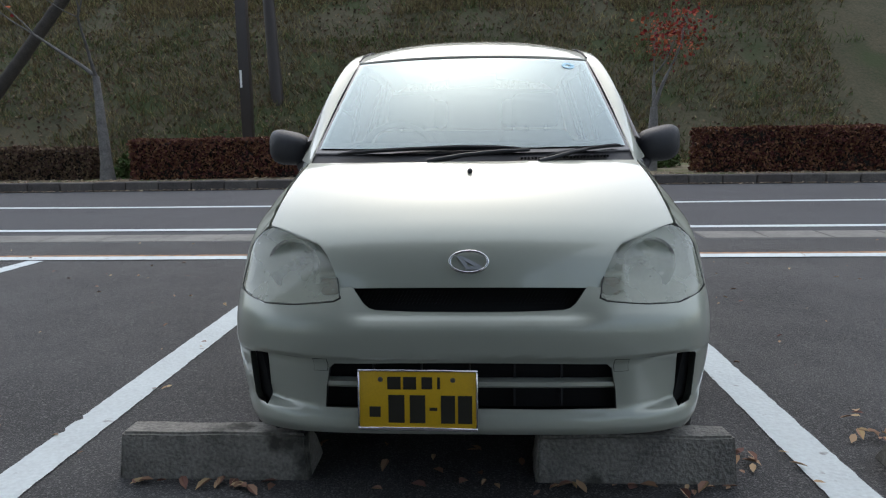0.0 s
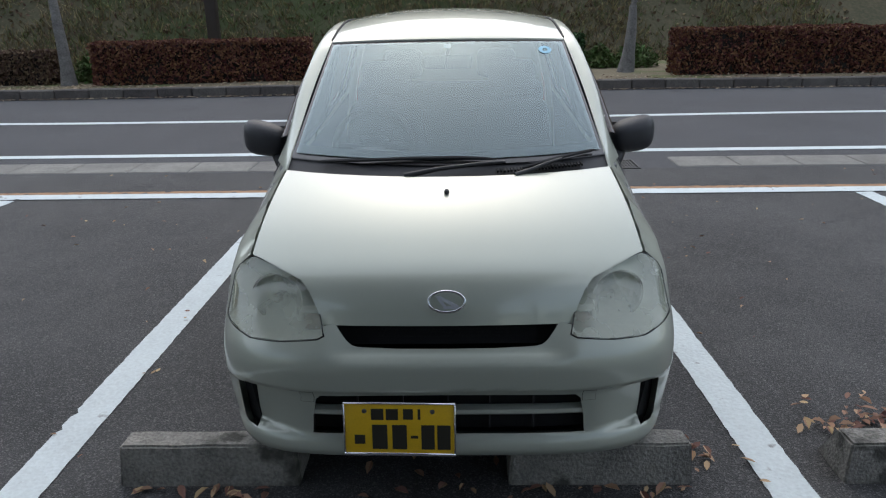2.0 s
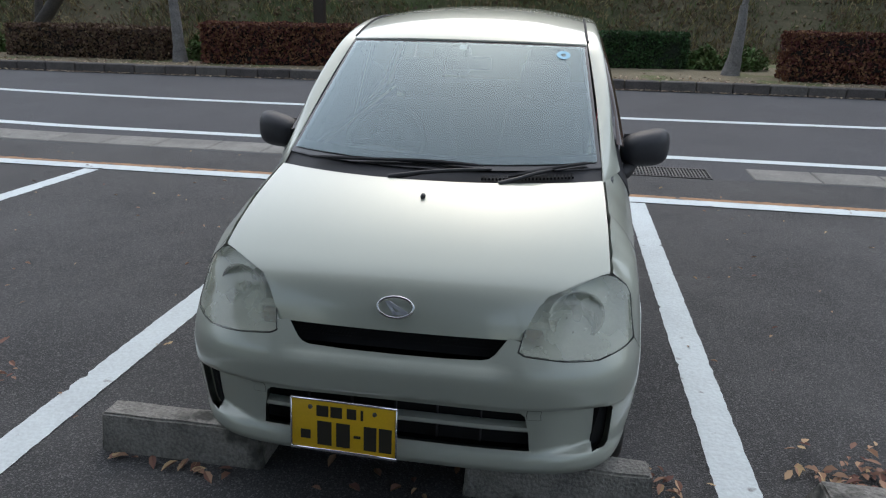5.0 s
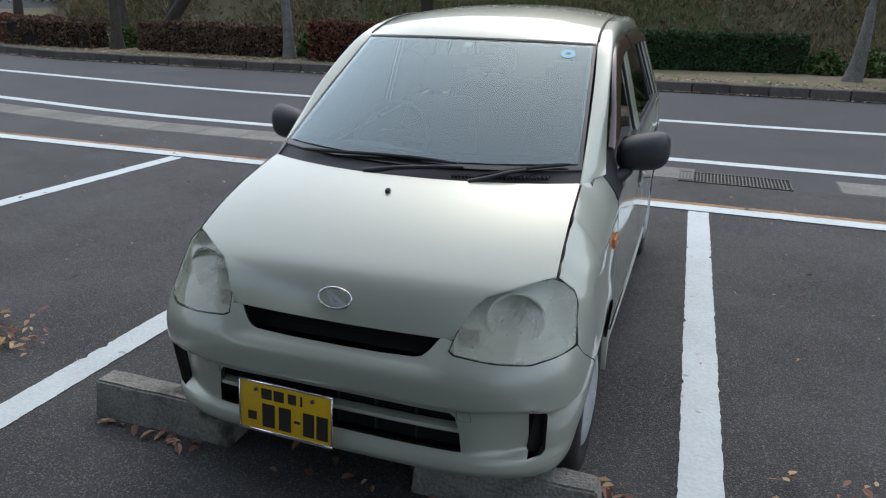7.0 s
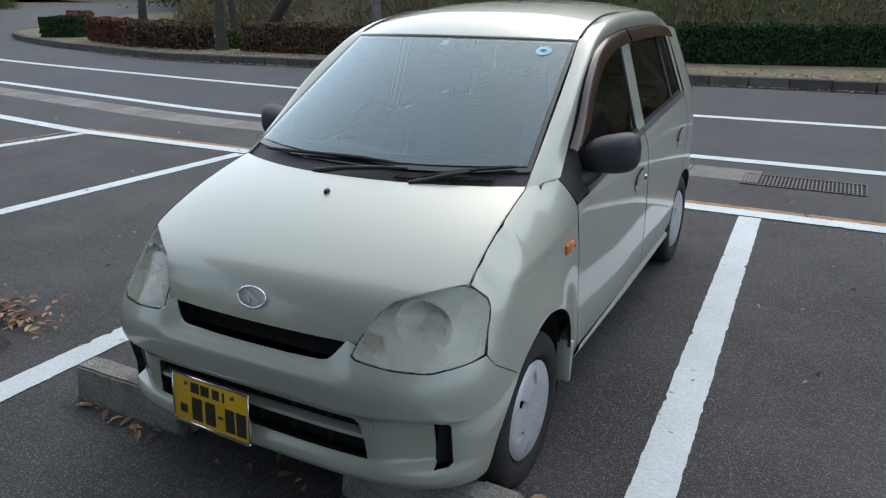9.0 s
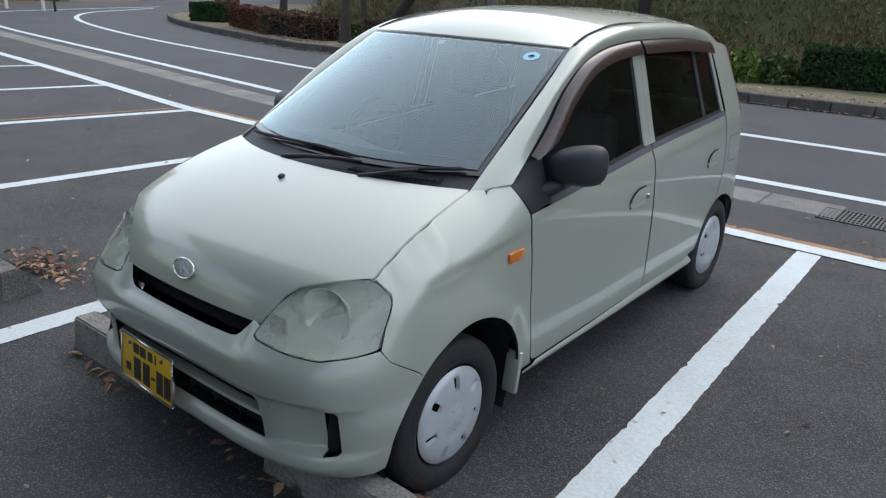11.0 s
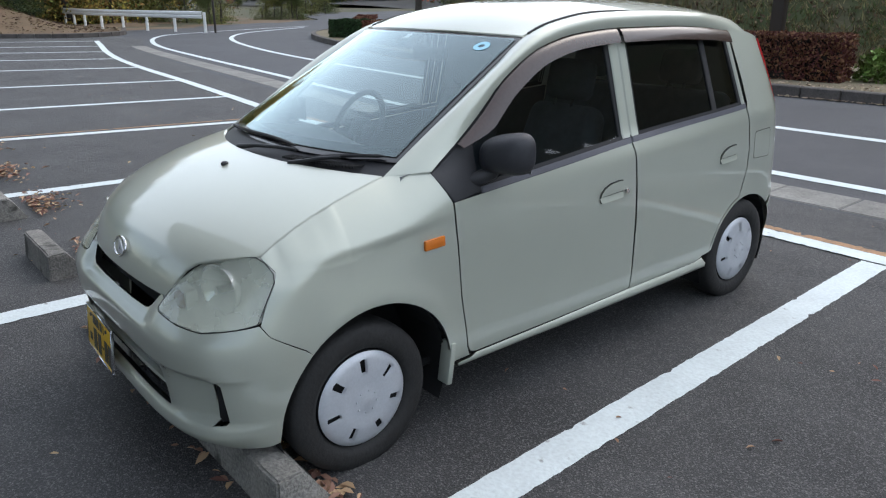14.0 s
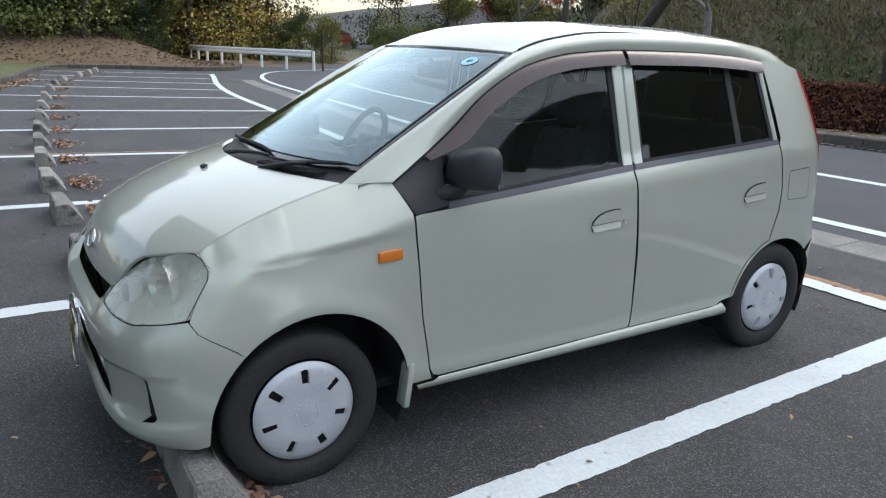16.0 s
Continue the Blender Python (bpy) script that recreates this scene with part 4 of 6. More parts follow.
# number plate with bars in place of its characters
tilt = Matrix.Translation((-0.146, 0.036, 0.343)) @ Matrix.Rotation(radians(-5), 4, "X") @ Matrix.Rotation(radians(-2.2), 4, "Z")
bm = bmesh.new()
box(bm, (-0.165, 0, -0.0825), (0.165, 0.006, 0.0825), 0.003, 2, tilt)
plate = part("number_plate", bm, YELLOW, car, "yellow number plate in a chrome frame", smooth=40)
bm = bmesh.new()
for lo, hi in (((-0.17, -0.004, 0.0805), (0.17, 0.008, 0.087)), ((-0.17, -0.004, -0.088), (0.17, 0.008, -0.078)), ((-0.17, -0.004, -0.0785), (-0.1645, 0.008, 0.081)), ((0.1645, -0.004, -0.0785), (0.17, 0.008, 0.081))):
    box(bm, lo, hi, 0.002, 1, tilt)
part("plate_frame", bm, CHROME, plate, smooth=40)
for x0, x1, z0, z1 in ((-0.085, -0.047, 0.03, 0.066), (-0.04, -0.003, 0.03, 0.066), (0.012, 0.042, 0.032, 0.066), (0.056, 0.064, 0.032, 0.066), (-0.137, -0.105, -0.05, -0.02),
                       (-0.083, -0.037, -0.066, 0.014), (-0.022, 0.022, -0.066, 0.014), (0.034, 0.056, -0.03, -0.021), (0.066, 0.106, -0.066, 0.014), (0.114, 0.154, -0.066, 0.014)):
    bm = bmesh.new()
    box(bm, (x0, -0.0012, z0), (x1, 0.0005, z1), 0.0, 1, tilt)
    part("plate_bar", bm, INK, plate)
for x in (-0.105, 0.1):
    bm = bmesh.new()
    bmesh.ops.create_cone(bm, cap_ends=True, segments=10, radius1=0.008, radius2=0.006, depth=0.006, matrix=tilt @ Matrix.Translation((x, -0.002, 0.058)) @ Matrix.Rotation(radians(90), 4, "X"))
    part("plate_screw", bm, GRATE, plate, smooth=40)

# side glass, frames and pillars
BELT = spline([1.0, 2.05, 2.96], [0.872, 0.955, 1.012])
TOP = spline([0.962, 1.06, 1.2, 1.36, 1.58, 1.8, 2.05, 2.4, 2.7, 2.92], [0.97, 1.03, 1.125, 1.248, 1.35, 1.39, 1.403, 1.401, 1.389, 1.368])


def zone(y0, y1, top_gap, belt_gap, n=14, y0_top=None, y1_top=None):
    """An outline between the belt and the window's upper line."""
    ta, tb = y0_top if y0_top is not None else y0, y1_top if y1_top is not None else y1
    up = [Sy(y, TOP(y) - top_gap) for y in np.linspace(tb, ta, n)]
    return [Sy(y, BELT(y) + belt_gap) for y in np.linspace(y0, y1, 5)] + up


def inset_skin(d):
    return lambda s, z: skin(s, z) - np.array((d, 0, 0))


glass_f = [Sy(y, BELT(y) + 0.02) for y in np.linspace(1.14, 1.985, 6)] + [Sy(y, TOP(y) - 0.03) for y in np.linspace(1.965, 1.17, 14)]
patch("front_door_glass", glass_f, inset_skin(0.016), SIDE_GLASS, car, both=True, lip=0, step=0.08)
glass_r = [Sy(y, BELT(y) + 0.02) for y in np.linspace(2.105, 2.68, 5)] + [Sy(y, TOP(y) - 0.03) for y in np.linspace(2.66, 2.1, 8)]
patch("rear_door_glass", glass_r, inset_skin(0.016), TINTED, car, both=True, lip=0, step=0.08)
glass_q = [Sy(y, BELT(y) + 0.02) for y in np.linspace(2.705, 2.925, 4)] + [Sy(y, TOP(y) - 0.03) for y in np.linspace(2.885, 2.685, 4)]
patch("quarter_glass", glass_q, inset_skin(0.016), TINTED, car, both=True, lip=0, step=0.08)
# black seals round each opening
ring_f = [Sy(y, BELT(y) - 0.006) for y in np.linspace(1.02, 2.04, 6)] + [Sy(y, TOP(y) + 0.003) for y in np.linspace(2.04, 0.968, 22)]
hole_f = [Sy(y, BELT(y) + 0.024) for y in np.linspace(1.14, 1.975, 6)] + [Sy(y, TOP(y) - 0.036) for y in np.linspace(1.958, 1.175, 14)]
patch("front_door_frame", ring_f, inset_skin(0.01), SEAL, car, holes=[hole_f], both=True, lip=0.012, step=0.06)
ring_r = [Sy(y, BELT(y) - 0.006) for y in np.linspace(2.05, 2.962, 6)] + [Sy(y, TOP(y) + 0.003) for y in np.linspace(2.922, 2.05, 14)]
hole_r1 = [Sy(y, BELT(y) + 0.024) for y in np.linspace(2.11, 2.675, 5)] + [Sy(y, TOP(y) - 0.036) for y in np.linspace(2.655, 2.105, 8)]
hole_r2 = [Sy(y, BELT(y) + 0.024) for y in np.linspace(2.71, 2.915, 4)] + [Sy(y, TOP(y) - 0.036) for y in np.linspace(2.878, 2.69, 4)]
patch("rear_door_frame", ring_r, inset_skin(0.01), SEAL, car, holes=[hole_r1, hole_r2], both=True, lip=0.012, step=0.06)
# painted door pillars and belt strips
patch("front_door_pillar", [Sy(1.992, BELT(1.992) + 0.016), Sy(2.036, BELT(2.036) + 0.014), Sy(2.03, TOP(2.03) - 0.028), Sy(1.985, TOP(1.985) - 0.03)], inset_skin(0.002), PAINT, car, both=True, step=0.06)
patch("rear_door_pillar", [Sy(2.05, BELT(2.05) + 0.014), Sy(2.093, BELT(2.093) + 0.014), Sy(2.086, TOP(2.086) - 0.028), Sy(2.043, TOP(2.043) - 0.028)], inset_skin(0.002), PAINT, car, both=True, step=0.06)
patch("window_pillar", [Sy(2.937, BELT(2.937) + 0.014), Sy(2.958, BELT(2.958) + 0.012), Sy(2.92, TOP(2.92) - 0.03), Sy(2.9, TOP(2.9) - 0.035)], inset_skin(0.003), PAINT, car, both=True, step=0.06)
BELT_STRIP = material("belt_strip", (0.1, 0.1, 0.12), 0.45, noise_scale=10, vary=0.2)
patch("belt_strip", [Sy(y, BELT(y) - 0.008) for y in np.linspace(1.16, 2.03, 5)] + [Sy(y, BELT(y) + 0.014) for y in np.linspace(2.03, 1.16, 5)], lambda s, z: skin(s, z) + np.array((0.003, 0, 0)), BELT_STRIP, car, both=True, step=0.08)
patch("belt_strip", [Sy(y, BELT(y) - 0.008) for y in np.linspace(2.045, 2.955, 5)] + [Sy(y, BELT(y) + 0.014) for y in np.linspace(2.955, 2.045, 5)], lambda s, z: skin(s, z) + np.array((0.003, 0, 0)), BELT_STRIP, car, both=True, step=0.08)
# mirror base triangle
tri = [Sy(0.968, 0.965), Sy(1.026, 0.866), Sy(1.15, 0.888), Sy(1.15, 1.06), Sy(1.1, 1.045)]
patch("mirror_base", tri, lambda s, z: skin(s, z) + np.array((0.004, 0, 0)), TRIM, car, both=True, step=0.05)


# smoked rain deflectors over the door windows
def visor(y0, y1, drop, n):
    vs, fs = [], []
    for i in range(n + 1):
        y = y0 + (y1 - y0) * i / n
        g = min(1, 6 * i / n + 0.25) if y0 < 2 else 1
        z = TOP(y)
        slope = (TOP(y + 0.02) - TOP(y - 0.02)) / 0.04
        nrm = Vector((0, slope, -1)).normalized()
        for t, out in ((-0.05, 0.004), (0.0, 0.014), (0.25, 0.021), (0.6, 0.026), (1.0, 0.028), (1.0, 0.0255), (0.6, 0.0235), (0.25, 0.0185)):
            q = Vector((0, y, z)) + nrm * drop * t * g
            vs.append((half_width(min(max(q.y, 0.97), Y2), q.z) + out, q.y, q.z))
    for i in range(n):
        fs += [(8 * i + j, 8 * i + (j + 1) % 8, 8 * i + 8 + (j + 1) % 8, 8 * i + 8 + j) for j in range(8)]
    return vs, fs


for y0, y1 in ((1.09, 2.03), (2.052, 2.9)):
    vs, fs = visor(y0, y1, 0.052, 30)
    for k in (1, -1):
        raw("rain_deflector", [(v[0] * k, v[1], v[2]) for v in vs], fs if k == 1 else [f[::-1] for f in fs], DEFLECTOR, car, "smoked brown plastic rain deflector", smooth=50)


# door mirrors
for k in (1, -1):
    bm = bmesh.new()
    bmesh.ops.create_uvsphere(bm, u_segments=28, v_segments=18, radius=1)
    for v in bm.verts:
        x, y, z = v.co
        f = lambda c, p: math.copysign(abs(c) ** p, c)
        x, z = f(x, 0.62), f(z, 0.68)
        y = y * 0.07 if y < 0 else y * 0.028
        taper = 1 + 0.12 * x
        v.co = Vector((k * (0.774 + 0.099 * x), 1.228 + y * 1.15 + 0.02 * x, 1.013 + (0.075 * z if z > 0 else 0.07 * z) * taper + 0.012 * x))
    mirror = part("door_mirror", bm, MIRROR_SHELL, car, "black plastic door mirror", smooth=60)
    bm = bmesh.new()
    tube(bm, [(k * 0.672, 1.12, 0.92), (k * 0.7, 1.15, 0.927), (k * 0.72, 1.19, 0.945), (k * 0.73, 1.215, 0.97)], [0.026, 0.028, 0.027, 0.024], 10)
    part("mirror_arm", bm, TRIM, mirror, smooth=50)
    bm = bmesh.new()
    box(bm, (-0.078, 0, -0.056), (0.078, 0.002, 0.056), 0.0, 1, Matrix.Translation((k * 0.768, 1.2625, 1.006)))
    part("mirror_glass", bm, CHROME, mirror)

# handles, lock, side marker, fuel flap, shut details
for (ya, z0, has_lock) in ((1.876, 0.755, True), (2.79, 0.79, False)):
    def spot(dy, dz):
        return Sy(ya + dy, z0 + dz + 0.05 * dy)
    rim = [spot(-0.08, -0.006), spot(-0.074, 0.014), spot(-0.05, 0.034), spot(-0.01, 0.046), spot(0.04, 0.049), spot(0.074, 0.046), spot(0.08, 0.038), spot(0.08, -0.024), spot(0.07, -0.032), spot(-0.066, -0.032), spot(-0.076, -0.026)]
    mid = np.mean(np.array(rim), axis=0)
    rim = [tuple(mid + (np.array(q) - mid) * 0.97) for q in rim]
    flap = [spot(-0.076, 0.0), spot(-0.07, 0.013), spot(-0.047, 0.031), spot(-0.01, 0.042), spot(0.04, 0.045), spot(0.071, 0.042), spot(0.076, 0.036), spot(0.076, 0.0)]
    cup = [spot(-0.076, -0.004), spot(0.076, -0.004), spot(0.076, -0.022), spot(0.068, -0.029), spot(-0.064, -0.029), spot(-0.072, -0.024)]
    lift = lambda d: (lambda s, z: skin(s, z) + np.array((d, 0, 0)))
    rims = patch("handle_surround", rim, lift(0.0012), SEAL, car, both=True, lip=0, step=0.03)
    patch("door_handle", flap, lift(0.009), PAINT, car, both=True, lip=0.008, step=0.03)
    cz, cy = z0 - 0.016, ya
    patch("handle_cup", cup, lambda s, z: skin(s, z) + np.array((0.005 - 0.35 * (z - cz - 0.05 * (s - 1 + Y1 - cy)), 0, 0)), PAINT, car, both=True, lip=0.0, step=0.02)
    if has_lock:
        bm = bmesh.new()
        bmesh.ops.create_cone(bm, cap_ends=True, segments=16, radius1=0.013, radius2=0.011, depth=0.014, matrix=Matrix.Translation((half_width(1.975, 0.752) + 0.004, 1.975, 0.752)) @ Matrix.Rotation(radians(90), 4, "Y"))
        part("door_lock", bm, CHROME, car, smooth=40)
for k in (1, -1):
    bm = bmesh.new()
    w = half_width(0.925, 0.742)
    box(bm, (-0.004, -0.045, -0.019), (0.009, 0.045, 0.019), 0.006, 2, Matrix.Translation((k * w, 0.925, 0.742)) @ Matrix.Rotation(radians(2), 4, "X"))
    part("side_indicator", bm, ORANGE, car, "orange side indicator lens", smooth=40)
fuel = [Sy(3.045, 0.76), Sy(3.05, 0.748), Sy(3.06, 0.742), Sy(3.185, 0.74), Sy(3.2, 0.75), Sy(3.2, 0.87), Sy(3.19, 0.882), Sy(3.06, 0.876), Sy(3.046, 0.866)]
cf = np.mean(np.array(fuel), axis=0)
fuel_big = [tuple(cf + (np.array(q) - cf) * 1.045) for q in fuel]
patch("fuel_flap_gap", fuel_big, lambda s, z: skin(s, z) + np.array((0.0008, 0, 0)), SEAL, car, lip=0, step=0.05)
patch("fuel_flap", fuel, lambda s, z: skin(s, z) + np.array((0.002, 0, 0)), PAINT, car, lip=0.002, step=0.05)


# wheels
def wheel(y, k):
    root = thing("wheel", at=pose(k * 0.655, y, 0.252))
    root.parent = car
    prof = [(0.176, 0.045), (0.185, 0.062), (0.205, 0.072), (0.238, 0.07), (0.258, 0.062), (0.267, 0.048), (0.27, 0.02), (0.27, -0.02), (0.267, -0.05), (0.245, -0.07), (0.19, -0.072), (0.176, -0.06)]
    vs, fs, n = [], [], 56
    for i in range(n):
        a = i * math.tau / n
        for r, x in prof:
            z = r * math.sin(a)
            vs.append((k * x * (1 + 0.06 * max(0, -z - 0.2) * 10), r * math.cos(a), max(z, -0.2555)))
    m = len(prof)
    for i in range(n):
        fs += [(i * m + j, i * m + j + 1, ((i + 1) % n) * m + j + 1, ((i + 1) % n) * m + j) for j in range(m - 1)]
    raw("tyre", vs, fs, RUBBER, root, smooth=50)
    # pressed wheel cover with seven slots near its rim
    bm = bmesh.new()
    holes = []
    outer = [(0.172 * math.cos(a), 0.172 * math.sin(a)) for a in np.linspace(0, math.tau, 73)[:-1]]
    for i in range(7):
        a = radians(90 + 360 / 7 * i)
        c, s = math.cos(a), math.sin(a)
        loc = [(0.1, -0.012), (0.148, -0.0145), (0.152, 0.0), (0.148, 0.0145), (0.1, 0.012)]
        holes.append([(p * c - q * s, p * s + q * c) for p, q in loc])

    def dish(a, b):
        r = math.hypot(a, b)
        return np.array((0.068 + 0.012 * math.exp(-(r / 0.05) ** 2) + 0.01 * math.exp(-((r - 0.1) / 0.05) ** 2) - 1.6 * max(0, r - 0.145) ** 2 * 10, a, b))
    cover = patch("wheel_cover", outer, dish, COVER, root, holes=holes, step=0.02, lip=0.015, mirror=k < 0)[0]
    bm = bmesh.new()
    bmesh.ops.create_cone(bm, cap_ends=True, segments=32, radius1=0.172, radius2=0.172, depth=0.01, matrix=Matrix.Translation((k * 0.045, 0, 0)) @ Matrix.Rotation(radians(90), 4, "Y"))
    part("wheel_disc", bm, GAP, root)
    for i in range(8):
        a = radians(45 * i + 34)
        bm = bmesh.new()
        bmesh.ops.create_uvsphere(bm, u_segments=6, v_segments=4, radius=0.003, matrix=Matrix.Translation((k * 0.083, 0.04 * math.cos(a), 0.04 * math.sin(a))))
        part("cover_stud", bm, COVER, cover)
    return root


for y in (0.62, 3.01):
    for k in (1, -1):
        wheel(y, k)
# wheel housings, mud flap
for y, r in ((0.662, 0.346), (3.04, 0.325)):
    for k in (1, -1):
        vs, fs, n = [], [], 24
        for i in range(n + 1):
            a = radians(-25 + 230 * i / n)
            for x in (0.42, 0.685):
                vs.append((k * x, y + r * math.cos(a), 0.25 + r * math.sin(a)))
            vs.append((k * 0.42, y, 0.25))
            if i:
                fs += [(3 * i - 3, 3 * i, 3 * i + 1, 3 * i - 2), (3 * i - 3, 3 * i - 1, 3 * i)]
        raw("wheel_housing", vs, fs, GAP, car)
for k in (1, -1):
    bm = bmesh.new()
    box(bm, (-0.05, -0.012, -0.075), (0.012, 0.012, 0.09), 0.006, 2, Matrix.Translation((k * 0.722, 1.0, 0.25)) @ Matrix.Rotation(radians(-8), 4, "X") @ Matrix.Diagonal((k, 1, 1, 1)))
    part("mud_flap", bm, PAINT, car, smooth=40)

# cabin
bm = bmesh.new()
box(bm, (-0.62, 1.06, 0.3), (0.62, 3.25, 0.33), 0.005, 1)
part("cabin_floor", bm, CABIN, car)
for k in (1, -1):
    patch("door_lining", [Sy(1.1, 0.3), Sy(2.6, 0.3), Sy(2.7, 0.6), Sy(2.98, 0.62), Sy(2.98, 1.0), Sy(2.0, 0.945), Sy(1.06, 0.86)], inset_skin(0.045), CABIN, car, mirror=k < 0, step=0.15, lip=0)
bm = bmesh.new()
box(bm, (-0.6, 3.12, 0.3), (0.6, 3.16, 1.0), 0.02, 2)
part("rear_lining", bm, CABIN, car)
patch("roof_lining", [(-0.97, 0.03), (0.97, 0.03), (0.97, 0.97), (-0.97, 0.97)], lambda a, v: roof(a, v) - np.array((0, 0, 0.03)), material("roof_cloth", (0.4, 0.4, 0.39), 0.95, noise_scale=10, vary=0.1), car, step=0.12, lip=0)
# dashboard
vs, fs, prof = [], [], [(0.72, 0.9), (0.76, 0.965), (0.9, 0.972), (1.08, 0.965), (1.17, 0.93), (1.2, 0.86), (1.2, 0.6), (1.1, 0.4)]
for i in range(21):
    x = -0.64 + 1.28 * i / 20
    hump = 0.035 * math.exp(-((x + 0.33) / 0.17) ** 2)
    for j, (y, z) in enumerate(prof):
        vs.append((x, y + 0.1 * (abs(x) / 0.64) ** 2 * (j < 2), z + (hump if 2 <= j <= 4 else 0)))
    if i:
        fs += [(8 * i - 8 + j, 8 * i + j, 8 * i + j + 1, 8 * i - 7 + j) for j in range(7)]
raw("dashboard", vs, fs, DASH, car, "grey plastic dashboard", smooth=50)
bm = bmesh.new()
hub = Matrix.Translation((-0.33, 1.33, 0.96)) @ Matrix.Rotation(radians(62), 4, "X")
tube(bm, [hub @ Vector((0.17 * math.cos(t), 0.17 * math.sin(t), 0)) for t in np.linspace(0, math.tau, 41)], 0.015, 8, False)
steer = part("steering_wheel", bm, TRIM, car, smooth=60)
bm = bmesh.new()
box(bm, (-0.065, -0.06, -0.035), (0.065, 0.05, 0.005), 0.02, 3, hub)
for a in (0, 180, 255, 285):
    box(bm, (0.04, -0.014, -0.012), (0.172, 0.014, 0.004), 0.005, 1, hub @ Matrix.Rotation(radians(a), 4, "Z"))
part("steering_boss", bm, TRIM, steer, smooth=50)


def seat(x, y, w, z=0.33):
    root = thing("seat", at=pose(x, y, z))
    root.parent = car
    bm = bmesh.new()
    box(bm, (-w / 2, -0.25, 0.0), (w / 2, 0.25, 0.27), 0.06, 4)
    part("cushion", bm, CLOTH, root, smooth=50)
    bm = bmesh.new()
    made = box(bm, (-w / 2, 0, 0), (w / 2, 0.13, 0.58), 0.055, 4)
    for v in made:
        if w < 0.7:
            v.co.x *= 1 - 0.28 * max(0, v.co.z - 0.3) / 0.28
    bm.transform(Matrix.Translation((0, 0.2, 0.2)) @ Matrix.Rotation(radians(-17), 4, "X"))
    part("backrest", bm, CLOTH, root, smooth=50)
    for hx in ((0,) if w < 0.7 else (-0.3, 0.3)):
        bm = bmesh.new()
        box(bm, (-0.125, -0.04, -0.09), (0.125, 0.05, 0.095), 0.045, 4, Matrix.Translation((hx, 0.43, 0.845)) @ Matrix.Rotation(radians(-12), 4, "X"))
        rest = part("headrest", bm, CLOTH, root, smooth=50)
        bm = bmesh.new()
        for d in (-0.05, 0.05):
            tube(bm, [(hx + d, 0.38, 0.72), (hx + d, 0.42, 0.82)], 0.006, 6)
        part("headrest_post", bm, TRIM, rest)


seat(-0.33, 1.62, 0.5), seat(0.33, 1.62, 0.5), seat(0, 2.55, 1.2)
# stickers on the screen
patch("inspection_sticker", [(-0.03, 0.925), (0.03, 0.925), (0.03, 0.965), (-0.03, 0.965)], screen, material("white_sticker", (0.75, 0.76, 0.74), 0.5), car, inset=0.004, lip=0)
STICK_BLUE = material("blue_sticker", (0.32, 0.62, 0.78), 0.5)
disc = [(0.8 + 0.055 * math.cos(t), 0.895 + 0.036 * math.sin(t)) for t in np.linspace(0, math.tau, 25)[:-1]]
hole = [(0.8 + 0.022 * math.cos(t), 0.895 + 0.013 * math.sin(t)) for t in np.linspace(0, math.tau, 25)[:-1]]
patch("round_sticker", disc, screen, STICK_BLUE, car, holes=[hole], inset=-0.002, lip=0)
bm = bmesh.new()
box(bm, (-0.11, -0.012, -0.03), (0.11, 0.014, 0.03), 0.012, 3, Matrix.Translation((0, 1.5, 1.3)))
tube(bm, [(0, 1.5, 1.32), (0, 1.49, 1.39)], 0.009, 8)
part("rear_view_mirror", bm, TRIM, car, smooth=50)

# ---- planting beyond the road ----
def leaf_quads(points, size, rnd, stretch=1.6, droop=0.0):
    """Small bent leaves, two triangles each, at the given points."""
    vs, fs = [], []
    for p in points:
        a = Vector((rnd.gauss(0, 1), rnd.gauss(0, 1), rnd.gauss(0, 1) - droop)).normalized()
        b = a.orthogonal().normalized()
        b = (b * math.cos(t := rnd.uniform(0, math.tau)) + a.cross(b) * math.sin(t))
        s = size * rnd.uniform(0.6, 1.3)
        c = a.cross(b) * s * 0.18
        p = Vector(p)
        n = len(vs)
        vs += [p - a * s * stretch / 2, p + b * s / 2 + c, p + a * s * stretch / 2, p - b * s / 2 + c]
        fs += [(n, n + 1, n + 2), (n, n + 2, n + 3)]
    return vs, fs


# near-black fillings: the shade between the leaves, put into the colour
HEDGE_CORE = material("hedge_inner_shade", (0.02, 0.015, 0.012), 1.0, noise_scale=6, vary=0.5)
HEDGE_CORE_GREEN = material("green_hedge_inner_shade", (0.012, 0.02, 0.01), 1.0, noise_scale=6, vary=0.5)


